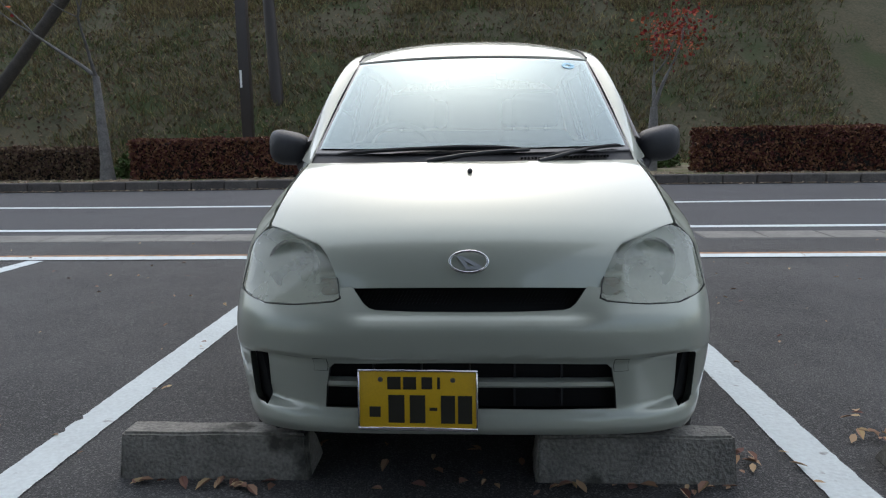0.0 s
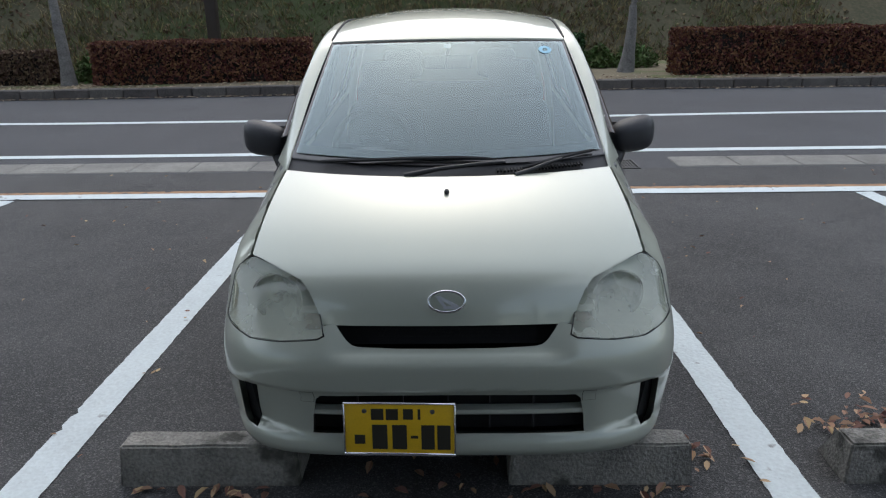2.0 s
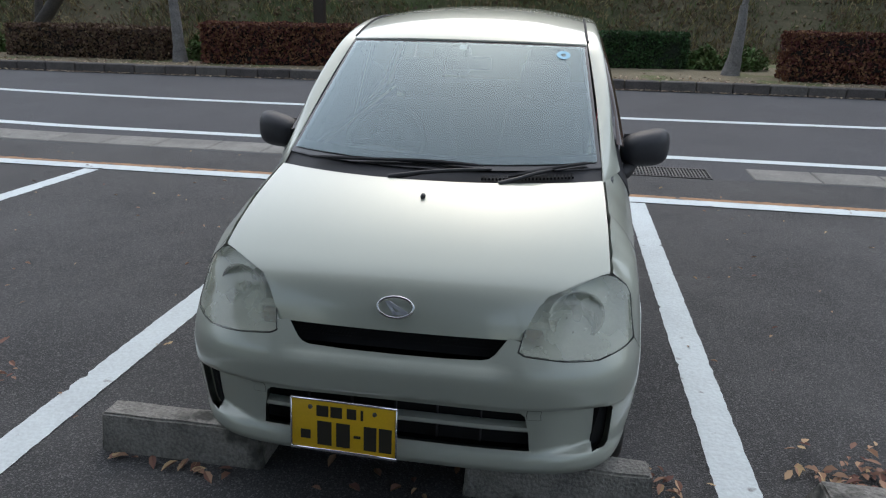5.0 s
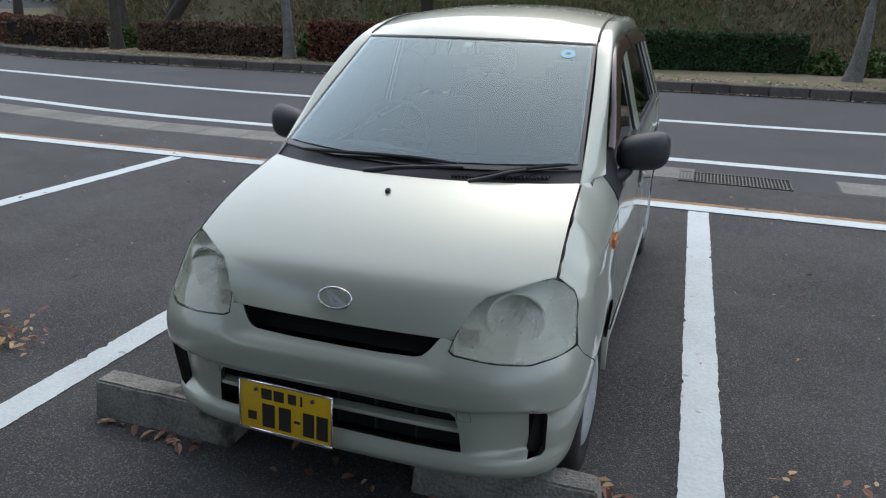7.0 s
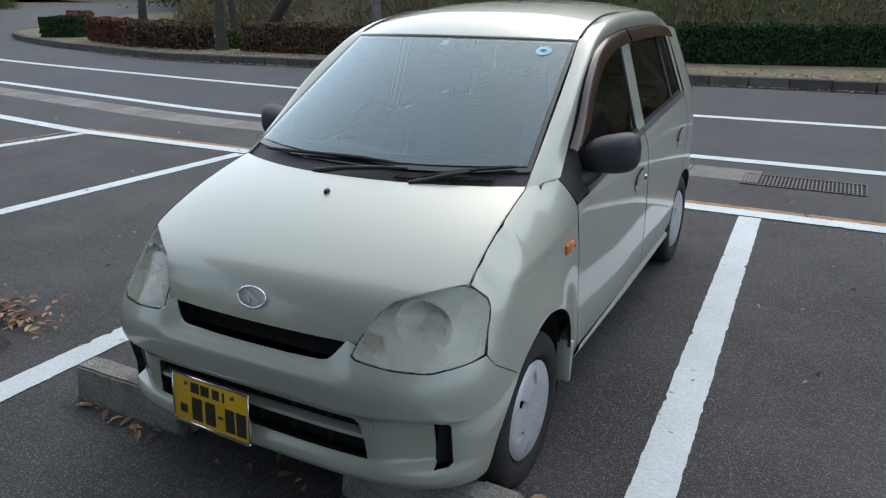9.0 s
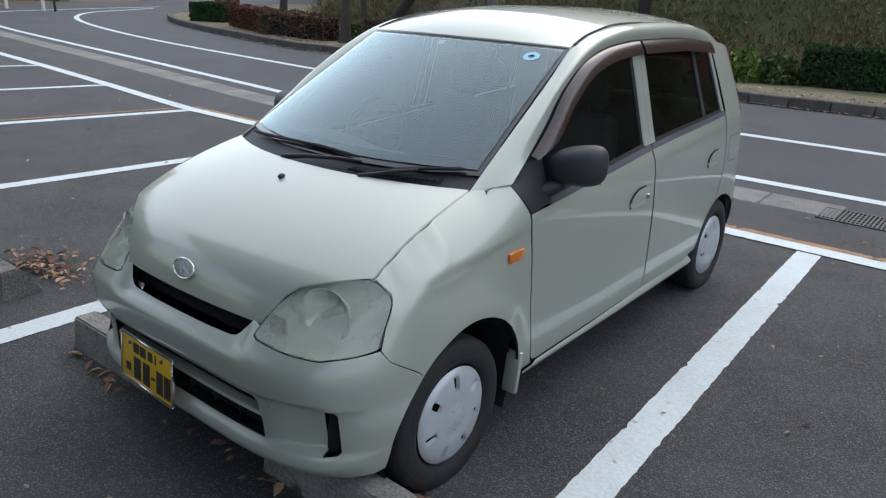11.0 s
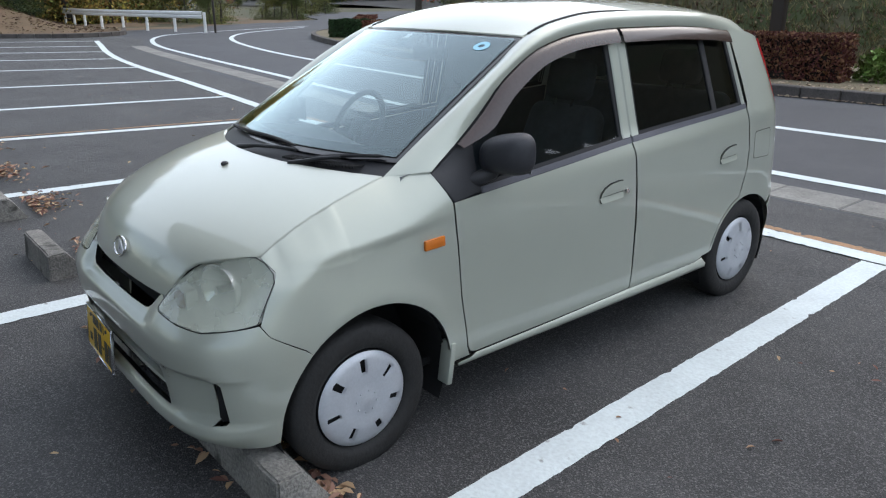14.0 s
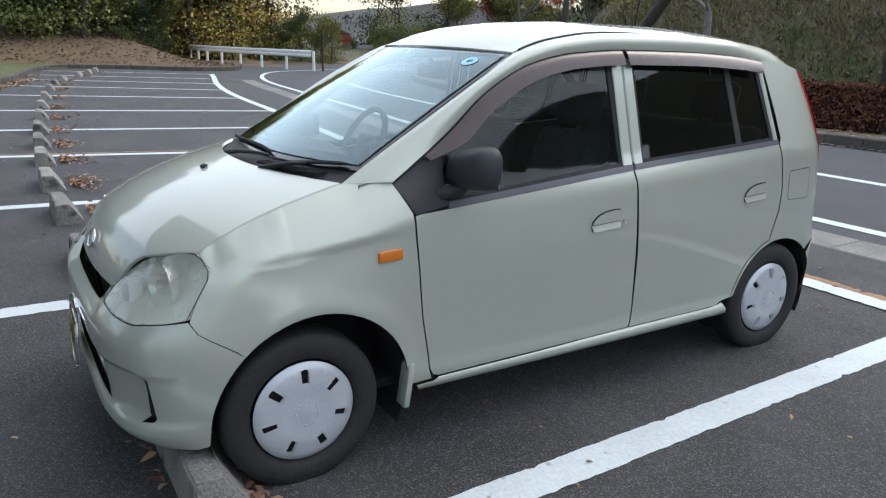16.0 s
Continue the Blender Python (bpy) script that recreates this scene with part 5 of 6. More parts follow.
def hedge(x0, y0, x1, y1, depth, height, leaf, core, label, seed, density=1500, rough=0.03, size=0.045):
    rnd = random.Random(seed)
    a, b = Vector((x0, y0, 0.14)), Vector((x1, y1, 0.14))
    along = b - a
    length = along.length
    root = thing("hedge", label, "hedge", "clipped hedges by the road", at=Matrix.Translation(a) @ Matrix.Rotation(math.atan2(along.y, along.x), 4, "Z"))
    # solid dark box that stands for the shaded inside of the hedge
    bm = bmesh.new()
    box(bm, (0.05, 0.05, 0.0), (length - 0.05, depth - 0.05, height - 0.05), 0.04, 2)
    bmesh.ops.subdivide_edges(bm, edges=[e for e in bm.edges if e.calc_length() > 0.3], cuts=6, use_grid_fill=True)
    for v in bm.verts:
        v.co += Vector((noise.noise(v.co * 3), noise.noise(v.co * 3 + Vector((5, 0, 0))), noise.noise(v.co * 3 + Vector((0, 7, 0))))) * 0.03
    part("shade_core", bm, core, root)
    pts = []

    def wob(x, z):
        return rough * noise.noise((x * 2.2 + seed, z * 2.5, seed)) * 2
    for _ in range(int(length * height * density)):
        x, z = rnd.uniform(0, length), height * rnd.random() ** 0.85
        pts.append((x, wob(x, z) + abs(rnd.gauss(0, 0.02)), z))
    for _ in range(int(length * depth * density * 0.8)):
        x, y = rnd.uniform(0, length), rnd.uniform(0, depth)
        pts.append((x, y, height + wob(x, y + 3) - abs(rnd.gauss(0, 0.02))))
    for _ in range(int(depth * height * density * 0.8)):
        y, z = rnd.uniform(0, depth), rnd.uniform(0, height)
        for ex in (0, length):
            pts.append((ex + rnd.gauss(0, 0.02), y, z))
    vs, fs = leaf_quads(pts, size, rnd)
    raw("foliage", vs, fs, leaf, root, kind="stuff")


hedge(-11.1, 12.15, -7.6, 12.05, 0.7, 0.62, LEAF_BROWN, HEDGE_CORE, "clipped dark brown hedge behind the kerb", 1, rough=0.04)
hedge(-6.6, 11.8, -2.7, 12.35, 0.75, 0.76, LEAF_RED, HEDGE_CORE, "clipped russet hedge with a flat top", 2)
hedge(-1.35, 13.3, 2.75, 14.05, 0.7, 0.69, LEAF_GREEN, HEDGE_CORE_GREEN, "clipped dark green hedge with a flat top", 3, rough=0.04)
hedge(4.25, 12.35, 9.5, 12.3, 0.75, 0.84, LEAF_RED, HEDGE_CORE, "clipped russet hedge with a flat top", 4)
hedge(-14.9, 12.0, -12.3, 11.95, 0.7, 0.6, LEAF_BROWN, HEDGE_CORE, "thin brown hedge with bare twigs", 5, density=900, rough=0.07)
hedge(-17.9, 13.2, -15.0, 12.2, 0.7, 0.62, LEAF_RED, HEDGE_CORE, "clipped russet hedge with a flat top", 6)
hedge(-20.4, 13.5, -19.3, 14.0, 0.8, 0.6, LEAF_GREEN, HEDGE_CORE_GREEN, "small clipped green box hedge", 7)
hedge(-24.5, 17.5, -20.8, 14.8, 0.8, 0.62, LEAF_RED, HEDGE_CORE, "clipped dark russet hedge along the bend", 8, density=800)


def bush(x, y, r, h, leaf, seed, n=700, size=0.06):
    rnd = random.Random(seed)
    pts = []
    for _ in range(n):
        d = Vector((rnd.gauss(0, 1), rnd.gauss(0, 1), abs(rnd.gauss(0, 1)))).normalized() * rnd.uniform(0.55, 1.0)
        pts.append((d.x * r, d.y * r, d.z * h * (1 + 0.25 * noise.noise((d.x * 2, d.y * 2, seed)))))
    vs, fs = leaf_quads(pts, size, rnd, 2.2)
    ob = raw("bush", vs, fs, leaf, label="low loose green bush beside the hedges", category="bush")
    ob.location = (x, y, bank_height(x, y) if y > FOOT(x) else 0.14)


for i, (x, y, r, h) in enumerate([(-2.35, 13.2, 0.45, 0.62), (-1.75, 13.4, 0.4, 0.58), (-7.0, 12.7, 0.4, 0.5), (3.1, 14.3, 0.4, 0.45), (3.9, 14.4, 0.5, 0.5), (-12.0, 12.8, 0.4, 0.45)]):
    bush(x, y, r, h, BUSH_LEAF if i else LEAF_LIME, i)


def grow(bm, p, d, r, length, rnd, depth, tips, spread=0.5, sides=7):
    """A bent tapered limb that forks, noting where the twigs end."""
    pts, rad = [p], [r]
    for i in range(4):
        k = 0.03 if sides == 9 else 0.1
        d = (d + Vector((rnd.gauss(0, k), rnd.gauss(0, k), rnd.gauss(0.04, 0.06)))).normalized()
        p = p + d * length / 4
        pts.append(p), rad.append(r * (1 - 0.11 * (i + 1)))
        if depth <= 1:
            tips.append(p)
    tube(bm, pts, rad, sides, caps=depth == 0)
    if depth:
        for _ in range(rnd.choice((2, 2, 3))):
            e = (d + Vector((rnd.gauss(0, spread), rnd.gauss(0, spread), rnd.gauss(0.1, spread * 0.6)))).normalized()
            grow(bm, p, e, rad[-1] * rnd.uniform(0.55, 0.8), length * rnd.uniform(0.65, 0.85), rnd, depth - 1, tips, spread, max(4, sides - 1))


def street_tree(x, y, lean, r, first, bark, leaf, leaves, seed, label, depth=4, spread=0.4):
    rnd = random.Random(seed)
    root = thing("tree", label, "tree", at=pose(x, y, 0.12))
    bm, tips = bmesh.new(), []
    d = Vector(lean).normalized()
    tube(bm, [(0, 0, -0.1), Vector((0, 0, 0.05)), d * 0.35], [r * 1.7, r * 1.35, r * 1.02], 10)
    grow(bm, d * 0.3, d, r, first, rnd, depth, tips, spread, 9)
    part("trunk", bm, bark, root, smooth=60)
    pts = [t + Vector((rnd.gauss(0, 0.25), rnd.gauss(0, 0.25), rnd.gauss(0, 0.2))) for t in tips for _ in range(leaves)]
    if pts:
        vs, fs = leaf_quads(pts, 0.07, rnd, 1.3, 0.5)
        raw("crown", vs, fs, leaf, root, kind="stuff")


street_tree(-7.2, 12.05, (0.0, 0.02, 1), 0.115, 1.7, BARK, LEAF_SCARLET, 2, 11, "slim grey-barked tree almost bare of leaves")
street_tree(3.45, 13.2, (0.12, 0.0, 1), 0.13, 1.0, BARK, LEAF_SCARLET, 2, 12, "grey-barked tree forking low, with few red leaves", spread=0.3)
street_tree(-11.75, 12.2, (0.01, 0.02, 1), 0.13, 2.2, BARK_DARK, LEAF_OLIVE, 2, 13, "dark-barked tree beside the road")
street_tree(-20.5, 17.5, (0.05, 0.0, 1), 0.16, 1.8, BARK_DARK, LEAF_OLIVE, 6, 14, "dark spreading tree at the bend", spread=0.55)
street_tree(-15.2, 16.4, (-0.05, 0.0, 1), 0.13, 1.2, BARK_DARK, LEAF_OLIVE, 2, 15, "dark tree forking low on the bank", spread=0.35)
street_tree(-13.7, 16.6, (0.1, 0.0, 1), 0.14, 1.0, BARK_DARK, LEAF_OLIVE, 2, 16, "dark tree with several bare stems", spread=0.35)

# leaning prop log on the bank, lamp posts
bm = bmesh.new()
tube(bm, [(-11.9, 13.5, 0.05), (-11.0, 13.5, 1.0), (-9.9, 13.5, 2.25), (-8.0, 13.6, 4.5)], [0.15, 0.14, 0.13, 0.11], 10)
part("leaning_log", bm, BARK_DARK, label="dark weathered log leaning over the bank", category="log", smooth=60)
post = thing("lamp_post", "dark brown square steel lamp post behind the hedge", "lamp post", at=pose(-5.52, 15.7, 0.1))
bm = bmesh.new()
box(bm, (-0.125, -0.11, -0.1), (0.125, 0.11, 5.5), 0.012, 2)
part("pole", bm, POST, post, smooth=40)
bm = bmesh.new()
box(bm, (-0.1, -0.1135, 1.95), (-0.05, -0.1105, 2.35))
part("notice", bm, WHITE_RAIL, post, "small white notice strip")
bm = bmesh.new()
box(bm, (-0.16, -0.16, -0.1), (0.16, 0.16, 0.04), 0.01, 1)
part("base_plate", bm, POST, post)
ob = thing("timber_pole", "dark slightly leaning timber pole standing on the bank", "pole", at=pose(-5.4, 18.0, 1.75, -2, -3, 0))
bm = bmesh.new()
tube(bm, [(0, 0, -0.3), (0, 0, 3), (0, 0, 6)], [0.17, 0.15, 0.13], 12)
part("shaft", bm, POST, ob, smooth=60)
bm = bmesh.new()
tube(bm, [(0, 0, 5.2), (0.5, 0, 5.2)], [0.03, 0.03], 8)
part("peg", bm, POST, ob, smooth=60)

# grass of the bank
rnd = random.Random(77)


def blades(n, x0, x1, d0, d1, size, mat, label, pick):
    vs, fs = [], []
    while len(fs) < n:
        x, d = rnd.uniform(x0, x1), d0 + (d1 - d0) * rnd.random() ** 1.3
        y = FOOT(x) + d
        if noise.noise((x * 0.45, y * 0.45, pick)) < -0.35 + 0.25 * rnd.random():
            continue
        z = bank_height(x, y)
        lean_to = Vector((rnd.gauss(0, 0.5), rnd.gauss(-0.35, 0.4), 1)).normalized()
        for _ in range(4):
            q = lean_to + Vector((rnd.gauss(0, 0.4), rnd.gauss(0, 0.4), rnd.gauss(0, 0.2)))
            l, w = size * rnd.uniform(0.5, 1.3), size * 0.06
            b = Vector((x + rnd.gauss(0, 0.06), y + rnd.gauss(0, 0.06), z - 0.01))
            side = Vector((rnd.uniform(-1, 1), rnd.uniform(-1, 1), 0)).normalized() * w
            k = len(vs)
            vs += [b - side, b + side, b + q * l]
            fs.append((k, k + 1, k + 2))
    raw("bank_grass", vs, fs, mat, label=label, category="grass", kind="stuff")


blades(58000, -19, 10, -0.3, 6.5, 0.2, BLADE, "dry straw-coloured grass covering the bank", 3)
blades(24000, -19, 10, -0.4, 4.5, 0.18, BLADE_GREEN, "green weeds at the foot of the bank", 9)
blades(52000, -19, 11, 5.5, 15, 0.24, BLADE, "dry grass covering the upper bank", 3)
blades(16000, -19, 11, 4, 13, 0.2, BLADE_GREEN, "green weeds among the dry grass", 6)
blades(9000, -40, -16, -0.3, 7, 0.3, BLADE, "dry grass covering the far bank", 5)
vs, fs = leaf_quads([(x, FOOT(x) + d, bank_height(x, FOOT(x) + d) + 0.04) for x, d in ((rnd.uniform(-18, 10), rnd.uniform(-0.3, 13)) for _ in range(17000))], 0.07, rnd, 1.4)
raw("bank_leaves", vs, fs, LEAF_FALLEN_DARK, label="brown fallen leaves lying in the bank's grass", category="leaves", kind="stuff")

# ---- guard rail, rising soil and woods beyond the lot ----
rail_root = thing("guard_rail", "white painted steel guard rail at the bend", "guard rail")
RAIL = line3([(-44, 10.9, 0), (-40, 10.75, 0), (-35, 11.4, 0), (-29.2, 12.75, 0)])
prof = [(0.0, 0.5), (-0.03, 0.54), (-0.03, 0.6), (0.0, 0.64), (-0.03, 0.68), (-0.03, 0.76), (0.0, 0.8)]
vs, fs = [], []
for i in range(25):
    p, q = RAIL(i / 24), RAIL(min(1, i / 24 + 0.01)) - RAIL(max(0, i / 24 - 0.01))
    side = Vector((q[1], -q[0], 0)).normalized()
    for o, z in prof:
        vs.append((p[0] + side.x * (0.1 - o), p[1] + side.y * (0.1 - o), z + 0.1))
    if i:
        fs += [(7 * i - 7 + j, 7 * i + j, 7 * i + j + 1, 7 * i - 6 + j) for j in range(6)]
raw("rail_beam", vs, fs, WHITE_RAIL, rail_root, smooth=30)
for i in range(8):
    p = RAIL(i / 7)
    bm = bmesh.new()
    tube(bm, [(p[0], p[1], -0.1), (p[0], p[1], 0.86)], 0.065, 10)
    part("rail_post", bm, WHITE_RAIL, rail_root, smooth=60)
bm = bmesh.new()
tube(bm, [(-29.0, 13.1, -0.1), (-29.0, 13.1, 1.6)], 0.05, 8)
part("marker_post", bm, POST, label="thin dark post at the end of the guard rail", category="post", smooth=60)


def mound_height(x, y):
    d = max(0.0, -34.0 - x)
    return -0.05 + 2.6 * (1 - math.exp(-d / 9)) * (1.0 if y < 6 else math.exp(-((y - 6) / 2.6) ** 2)) + 0.25 * noise.noise((x * 0.3, y * 0.3, 2)) * min(1, d * 0.4)


gx, gy = np.linspace(-31, -75, 45), np.linspace(-40, 26, 60)
vs = [(x, y, mound_height(x, y)) for y in gy for x in gx]
fs = [(j * 45 + i, j * 45 + i + 1, (j + 1) * 45 + i + 1, (j + 1) * 45 + i) for j in range(59) for i in range(44)]
raw("soil_slope", vs, fs, EARTH, label="rising slope of bare brown earth and leaf litter", smooth=60, category="slope", kind="structure")
edge_stones = thing("lot_kerb", "row of low concrete kerb stones round the lot's end", "kerb", kind="structure")
LOT = line3([(-15.5, -1.2, 0), (-22.4, 0.7, 0), (-29, 1.9, 0), (-31, 3.2, 0), (-30.5, 5.0, 0), (-28.9, 7.6, 0), (-29.5, 9.2, 0), (-33.5, 10.8, 0)])
for i in range(46):
    p, q = LOT(i / 46), LOT((i + 1) / 46)
    o = new("kerb_stone", kerb_mesh)
    o.parent = edge_stones
    o.matrix_basis = pose(p[0], p[1], 0, 0, 0, math.degrees(math.atan2(q[1] - p[1], q[0] - p[0]))) @ Matrix.Diagonal(((np.linalg.norm(q - p)) / 0.6, 1, 1, 1))
tagged(flat("lawn", [(-15.5, -1.35), (-22.4, 0.5), (-29, 1.7), (-31, 3.0), (-60, 2), (-60, -40), (-15.5, -40)], 0.06, GRASS, thick=0.1), "strip of short dull green grass", "lawn", kind="structure")


def forest_mesh(seed, height, leaf, bark, n, size):
    rnd = random.Random(seed)
    bm, tips = bmesh.new(), []
    tube(bm, [(0, 0, -0.5), (0, 0, 0.5)], [0.26, 0.2], 7)
    grow(bm, Vector((0, 0, 0.3)), Vector((rnd.gauss(0, 0.08), rnd.gauss(0, 0.08), 1)).normalized(), 0.2, height * 0.34, rnd, 3, tips, 0.55, 6)
    me = bpy.data.meshes.new("trunk")
    bm.to_mesh(me), bm.free()
    smooth_faces(me)
    me.materials.append(bark)
    pts = []
    for t in tips + [Vector((rnd.gauss(0, 1.4), rnd.gauss(0, 1.4), rnd.uniform(0.3, height * 0.4))) for _ in range(24)]:
        k = rnd.uniform(0.35, 0.8)
        pts += [t + Vector((rnd.gauss(0, k), rnd.gauss(0, k), rnd.gauss(0, k * 0.6))) for _ in range(n)]
    vs, fs = leaf_quads(pts, size, rnd, 1.5, 0.4)
    me2 = bpy.data.meshes.new("crown")
    me2.from_pydata([tuple(v) for v in vs], [], fs)
    me2.update()
    me2.materials.append(leaf)
    return me, me2


KINDS = [forest_mesh(1, 8.5, LEAF_OLIVE, BARK_DARK, 60, 0.125), forest_mesh(2, 9.5, LEAF_GOLD_LIT, BARK_DARK, 54, 0.125), forest_mesh(3, 9, LEAF_PINE, BARK_DARK, 70, 0.14),
         forest_mesh(4, 7.5, LEAF_MOSS, BARK_DARK, 66, 0.125), forest_mesh(5, 7, LEAF_SCARLET, BARK_DARK, 40, 0.15)]
NAMES = ["olive-leaved woodland tree in autumn", "golden woodland tree in autumn, with warm light put into its leaf colour", "dark evergreen woodland tree", "mossy green woodland tree", "red-leaved woodland tree in autumn"]


def forest_tree(x, y, z, kind, scale, rnd):
    root = thing("tree", NAMES[kind], "tree", "woodland trees", at=pose(x, y, z, 0, 0, rnd.uniform(0, 360)) @ Matrix.Diagonal((scale, scale, scale * rnd.uniform(0.9, 1.15), 1)))
    for nm, me, kd in (("trunk", KINDS[kind][0], ""), ("crown", KINDS[kind][1], "stuff")):
        o = new(nm, me)
        o.parent = root
        tagged(o, kind=kd)


rnd = random.Random(5)
for i in range(74):
    x, y = rnd.uniform(-58, -39), rnd.uniform(-16, 14)
    if y > 8 and x > -46:
        x -= 5
    # darker kinds left, gold and olive right: the woods' shade and light as leaf colour
    kind = rnd.choice((2, 3, 3, 0)) if y < 3 else rnd.choice((0, 1, 3, 0, 1))
    forest_tree(x, y, mound_height(x, y) - 0.2, kind, rnd.uniform(0.95, 1.4), rnd)
for i in range(30):
    forest_tree(rnd.uniform(-44, -38.5), rnd.uniform(-14, 9), mound_height(-41, 2) - 0.7, rnd.choice((3, 0, 2)), rnd.uniform(0.3, 0.5), rnd)
for i in range(16):
    forest_tree(rnd.uniform(-58, -47), rnd.uniform(10, 19), -0.2, rnd.choice((0, 1, 1, 3)), rnd.uniform(1.0, 1.4), rnd)
# low scrub beside the far stretch of road and the wooded ridge beyond
for i in range(26):
    t = rnd.random()
    forest_tree(-40 - 26 * t + rnd.uniform(-3, 3), 18 + 22 * t + rnd.uniform(-4, 4), -0.3, rnd.choice((3, 0, 3)), rnd.uniform(0.22, 0.4), rnd)
for i in range(70):
    t = rnd.uniform(104, 176)
    a, r = radians(t), rnd.uniform(100, 135)
    low = 154 < t < 161
    forest_tree(r * math.cos(a), r * math.sin(a), rnd.uniform(-1.5, -0.5) if low else rnd.uniform(-1, 0.5), rnd.choice((2, 2, 3, 0, 2, 3, 4)), rnd.uniform(0.25, 0.45) if low else rnd.uniform(1.1, 1.7), rnd)
for i in range(40):
    t = rnd.random()
    forest_tree(-52 + 26 * t + rnd.uniform(-3, 3), 52 + rnd.uniform(-6, 14) - 10 * t, rnd.uniform(-0.6, 0), rnd.choice((2, 2, 3)), rnd.uniform(0.9, 1.5), rnd)
ridge_x = np.linspace(-190, 40, 60)
vs, fs = [], []
for i, x in enumerate(ridge_x):
    for j, (r, h) in enumerate(((60, -0.2), (90, 3), (130, 9), (180, 15))):
        yy = math.sqrt(max(4.0, r * r - (x * 0.5) ** 2 * 0.4)) if x > -150 else r * 0.6
        vs.append((x - r * 0.15, yy, h * (0.7 + 0.3 * ease(-60, -20, x)) + 2.0 * noise.noise((x * 0.03, r * 0.03, 8))))
    if i:
        fs += [(4 * i - 4 + j, 4 * i + j, 4 * i + j + 1, 4 * i - 3 + j) for j in range(3)]
raw("far_hill", vs, fs, HILL, label="dull wooded hillside in the distance", category="hill", smooth=60, kind="structure")
# woods that close the place behind the walk
for i in range(38):
    a = radians(rnd.uniform(-150, 42))
    r = rnd.uniform(30, 38)
    forest_tree(r * math.cos(a), r * math.sin(a) - 2, -0.2, rnd.choice((2, 3, 0, 3)), rnd.uniform(0.7, 1.0), rnd)

# ---- fallen leaves on the asphalt ----
rnd = random.Random(31)


def curled_leaves(spots, size, name_label, mat):
    vs, fs = [], []
    for x, y, z in spots:
        a = rnd.uniform(0, math.tau)
        s = size * rnd.uniform(0.6, 1.4)
        c, d = Vector((math.cos(a), math.sin(a), rnd.uniform(-0.3, 0.3))), Vector((-math.sin(a), math.cos(a), rnd.uniform(-0.4, 0.4)))
        p, k, up = Vector((x, y, z)), len(vs), Vector((0, 0, 1))
        curl = s * rnd.uniform(0.1, 0.45)
        vs += [p - c * s, p - c * s * 0.3 + d * s * 0.4 + up * curl, p + c * s * 0.4 + d * s * 0.35 + up * curl, p + c * s, p + c * s * 0.4 - d * s * 0.35 + up * curl * 0.8, p - c * s * 0.3 - d * s * 0.4 + up * curl * 0.8]
        fs += [(k, k + 1, k + 2, k + 3), (k, k + 3, k + 4, k + 5)]
    raw("fallen_leaves", vs, fs, mat, label=name_label, category="leaves", kind="stuff", smooth=60)


spots = [(rnd.uniform(-14, 12), rnd.uniform(-3, 5), 0.012) for _ in range(420)] + [(rnd.uniform(-4, 4), rnd.uniform(-0.5, 4.2), 0.006) for _ in range(110)]
curled_leaves(spots, 0.016, "dry brown leaves scattered on the asphalt", LEAF_FALLEN)
spots = []
for x0 in (-1.13, 0.2):
    spots += [(x0 + 0.62 * rnd.random(), 0.2 - abs(rnd.gauss(0, 0.025)), 0.01) for _ in range(16)] + [(x0 + rnd.uniform(0, 0.62), 0.42 + abs(rnd.gauss(0, 0.05)), 0.012) for _ in range(26)]
spots += [(0.86 + rnd.gauss(0, 0.08), 0.4 + rnd.gauss(0, 0.05), 0.015) for _ in range(30)] + [(rnd.uniform(-0.3, 0.3), rnd.uniform(0.1, 0.5), 0.01) for _ in range(14)]
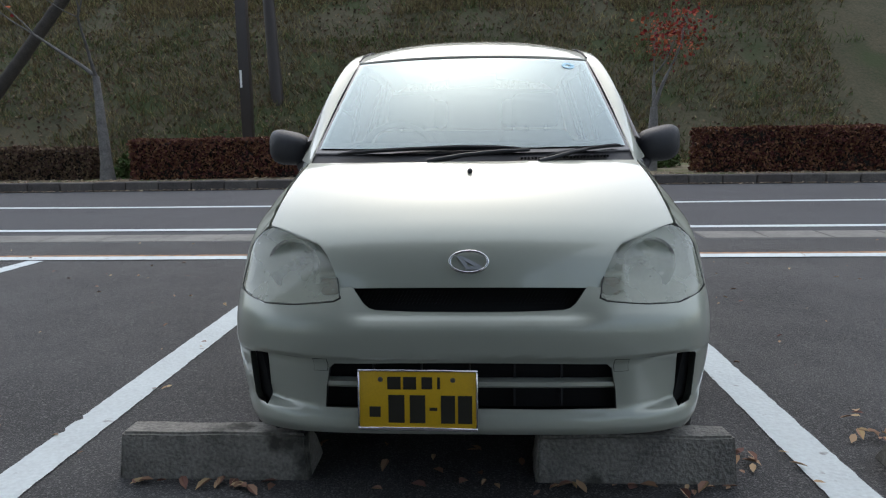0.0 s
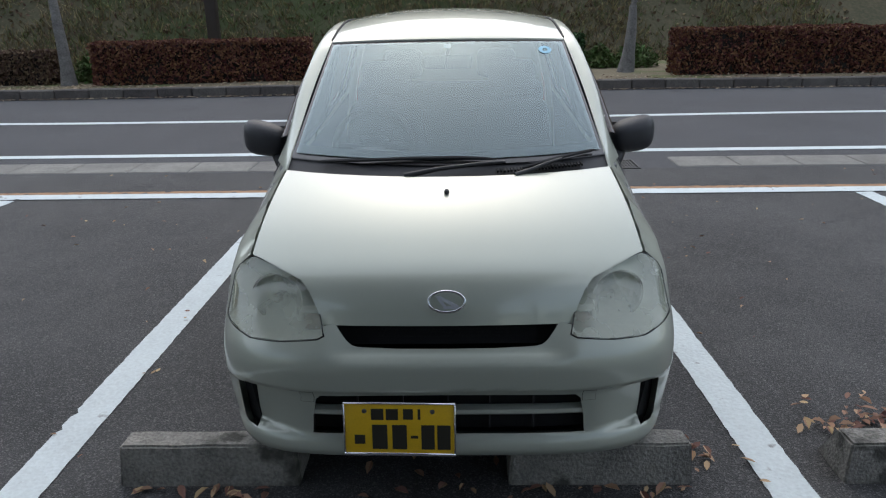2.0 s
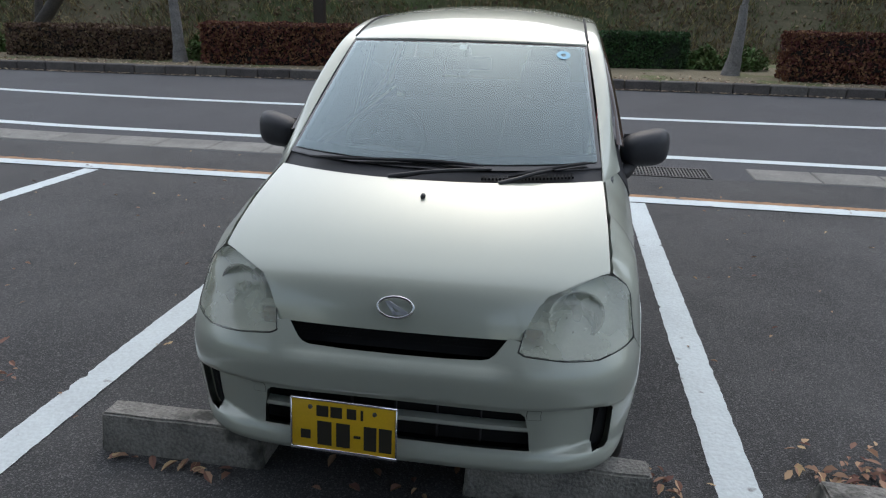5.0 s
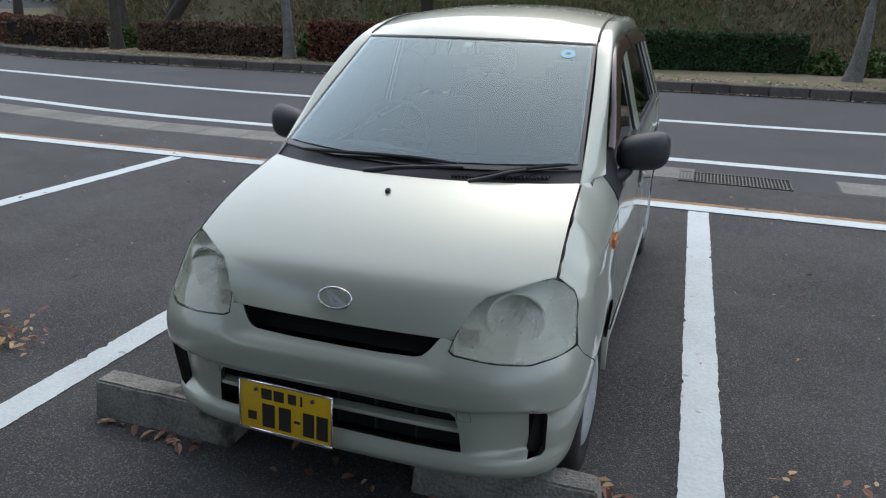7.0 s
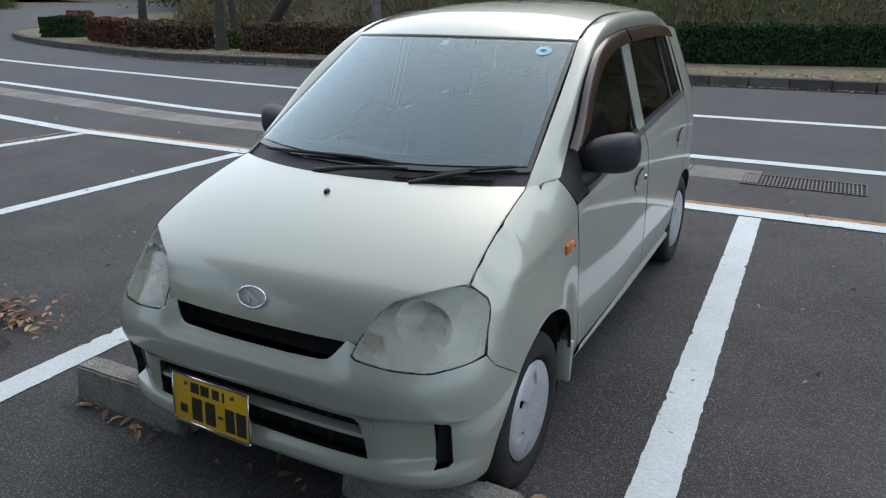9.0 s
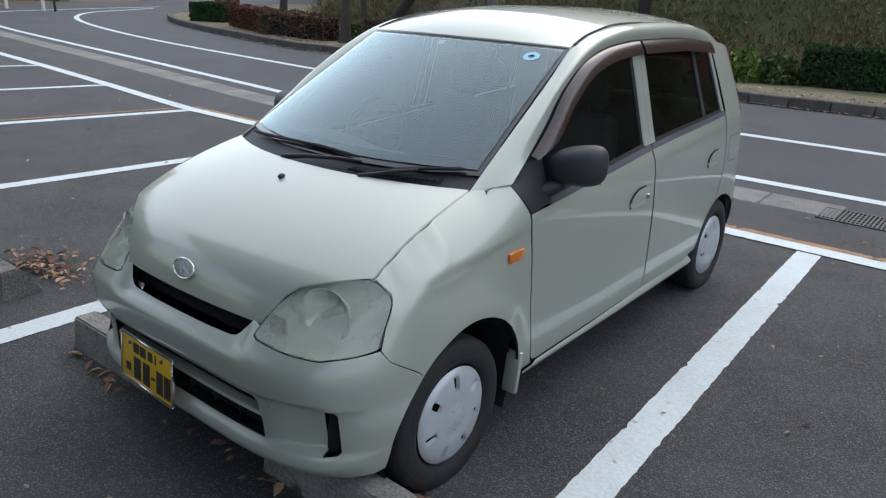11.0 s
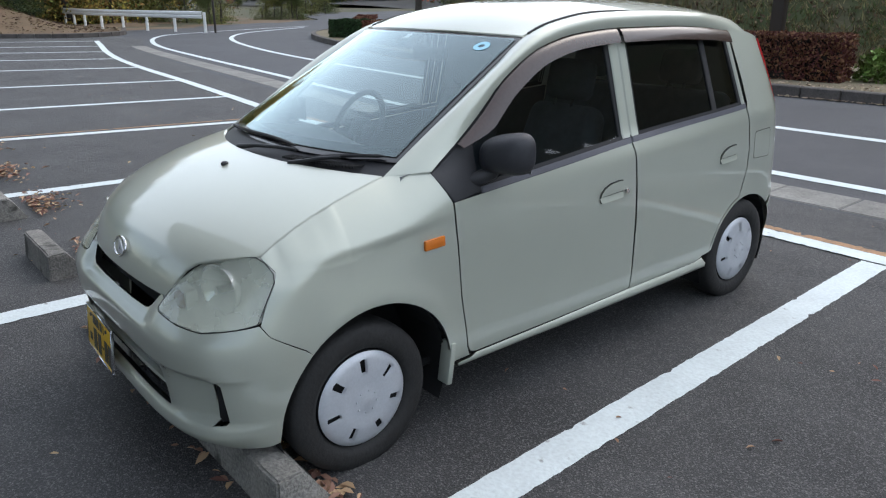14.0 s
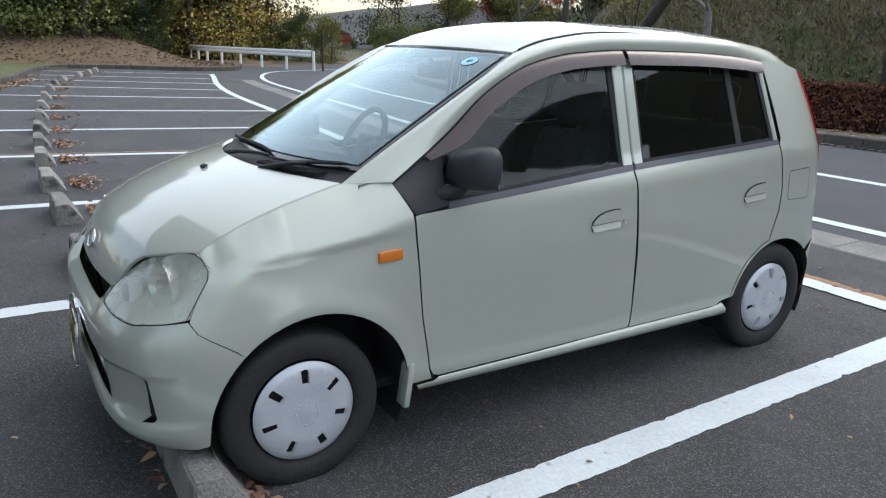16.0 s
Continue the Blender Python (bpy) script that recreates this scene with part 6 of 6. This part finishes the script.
for x0 in (1.33, 2.66):
    spots += [(x0 + 0.3 + rnd.gauss(0, 0.16), 0.5 + abs(rnd.gauss(0, 0.1)), 0.015 + 0.03 * rnd.random() ** 3) for _ in range(100)]
for x0 in STOP_ENDS:
    spots += [(x0 - 0.3 + rnd.gauss(0, 0.18), STOPS(x0) + 0.27 + abs(rnd.gauss(0, 0.13)), 0.015 + 0.05 * rnd.random() ** 3) for _ in range(150)]
curled_leaves(spots, 0.024, "heaps of dry brown leaves behind the wheel stops", LEAF_FALLEN)
spots = [(x, LIP(x) - abs(rnd.gauss(0.02, 0.05)), 0.012) for x in (rnd.uniform(-16, 12) for _ in range(1500))] + [(x, LIP(x) + 0.2 + abs(rnd.gauss(0.2, 0.4)), 0.16) for x in (rnd.uniform(-16, 12) for _ in range(1600))]
curled_leaves(spots, 0.03, "leaf litter along the far kerb", LEAF_FALLEN_PALE)
spots = [(-22 - 8 * rnd.random(), 0.6 + rnd.random(), 0.02) for _ in range(200)] + [(-15.5 - 7 * t, -1.0 + 1.9 * t + rnd.gauss(0.1, 0.2), 0.02) for t in (rnd.random() for _ in range(500))]
curled_leaves(spots, 0.05, "leaf litter along the lot's kerb", LEAF_FALLEN)

# plain unseen canopy, added to block sky and darken the car's front and reflections
canopy = thing("canopy", "plain grey canopy on posts, added out of view to shade the car's front", "canopy", kind="structure")
bm = bmesh.new()
box(bm, (-6, -11, 4.6), (2.4, -0.75, 4.8), 0.02, 1)
part("shade_roof", bm, SHADE_CANOPY, canopy)
for x in (-5.7, -1.8, 2.1):
    bm = bmesh.new()
    tube(bm, [(x, -4.6, 0), (x, -4.6, 4.6)], 0.07, 10)
    part("shade_post", bm, SHADE_CANOPY, canopy, smooth=60)
bm = bmesh.new()
box(bm, (-6, -11.2, 0), (2.4, -11.0, 4.6))
part("shade_wall", bm, SHADE_CANOPY, canopy)

rnd = random.Random(8)
spots = [(x, y, mound_height(x, y) + 0.04) for x, y in ((rnd.uniform(-44, -34), rnd.uniform(-6, 11)) for _ in range(3500))]
curled_leaves(spots, 0.07, "brown leaf litter covering the earth slope", LEAF_FALLEN_DARK)
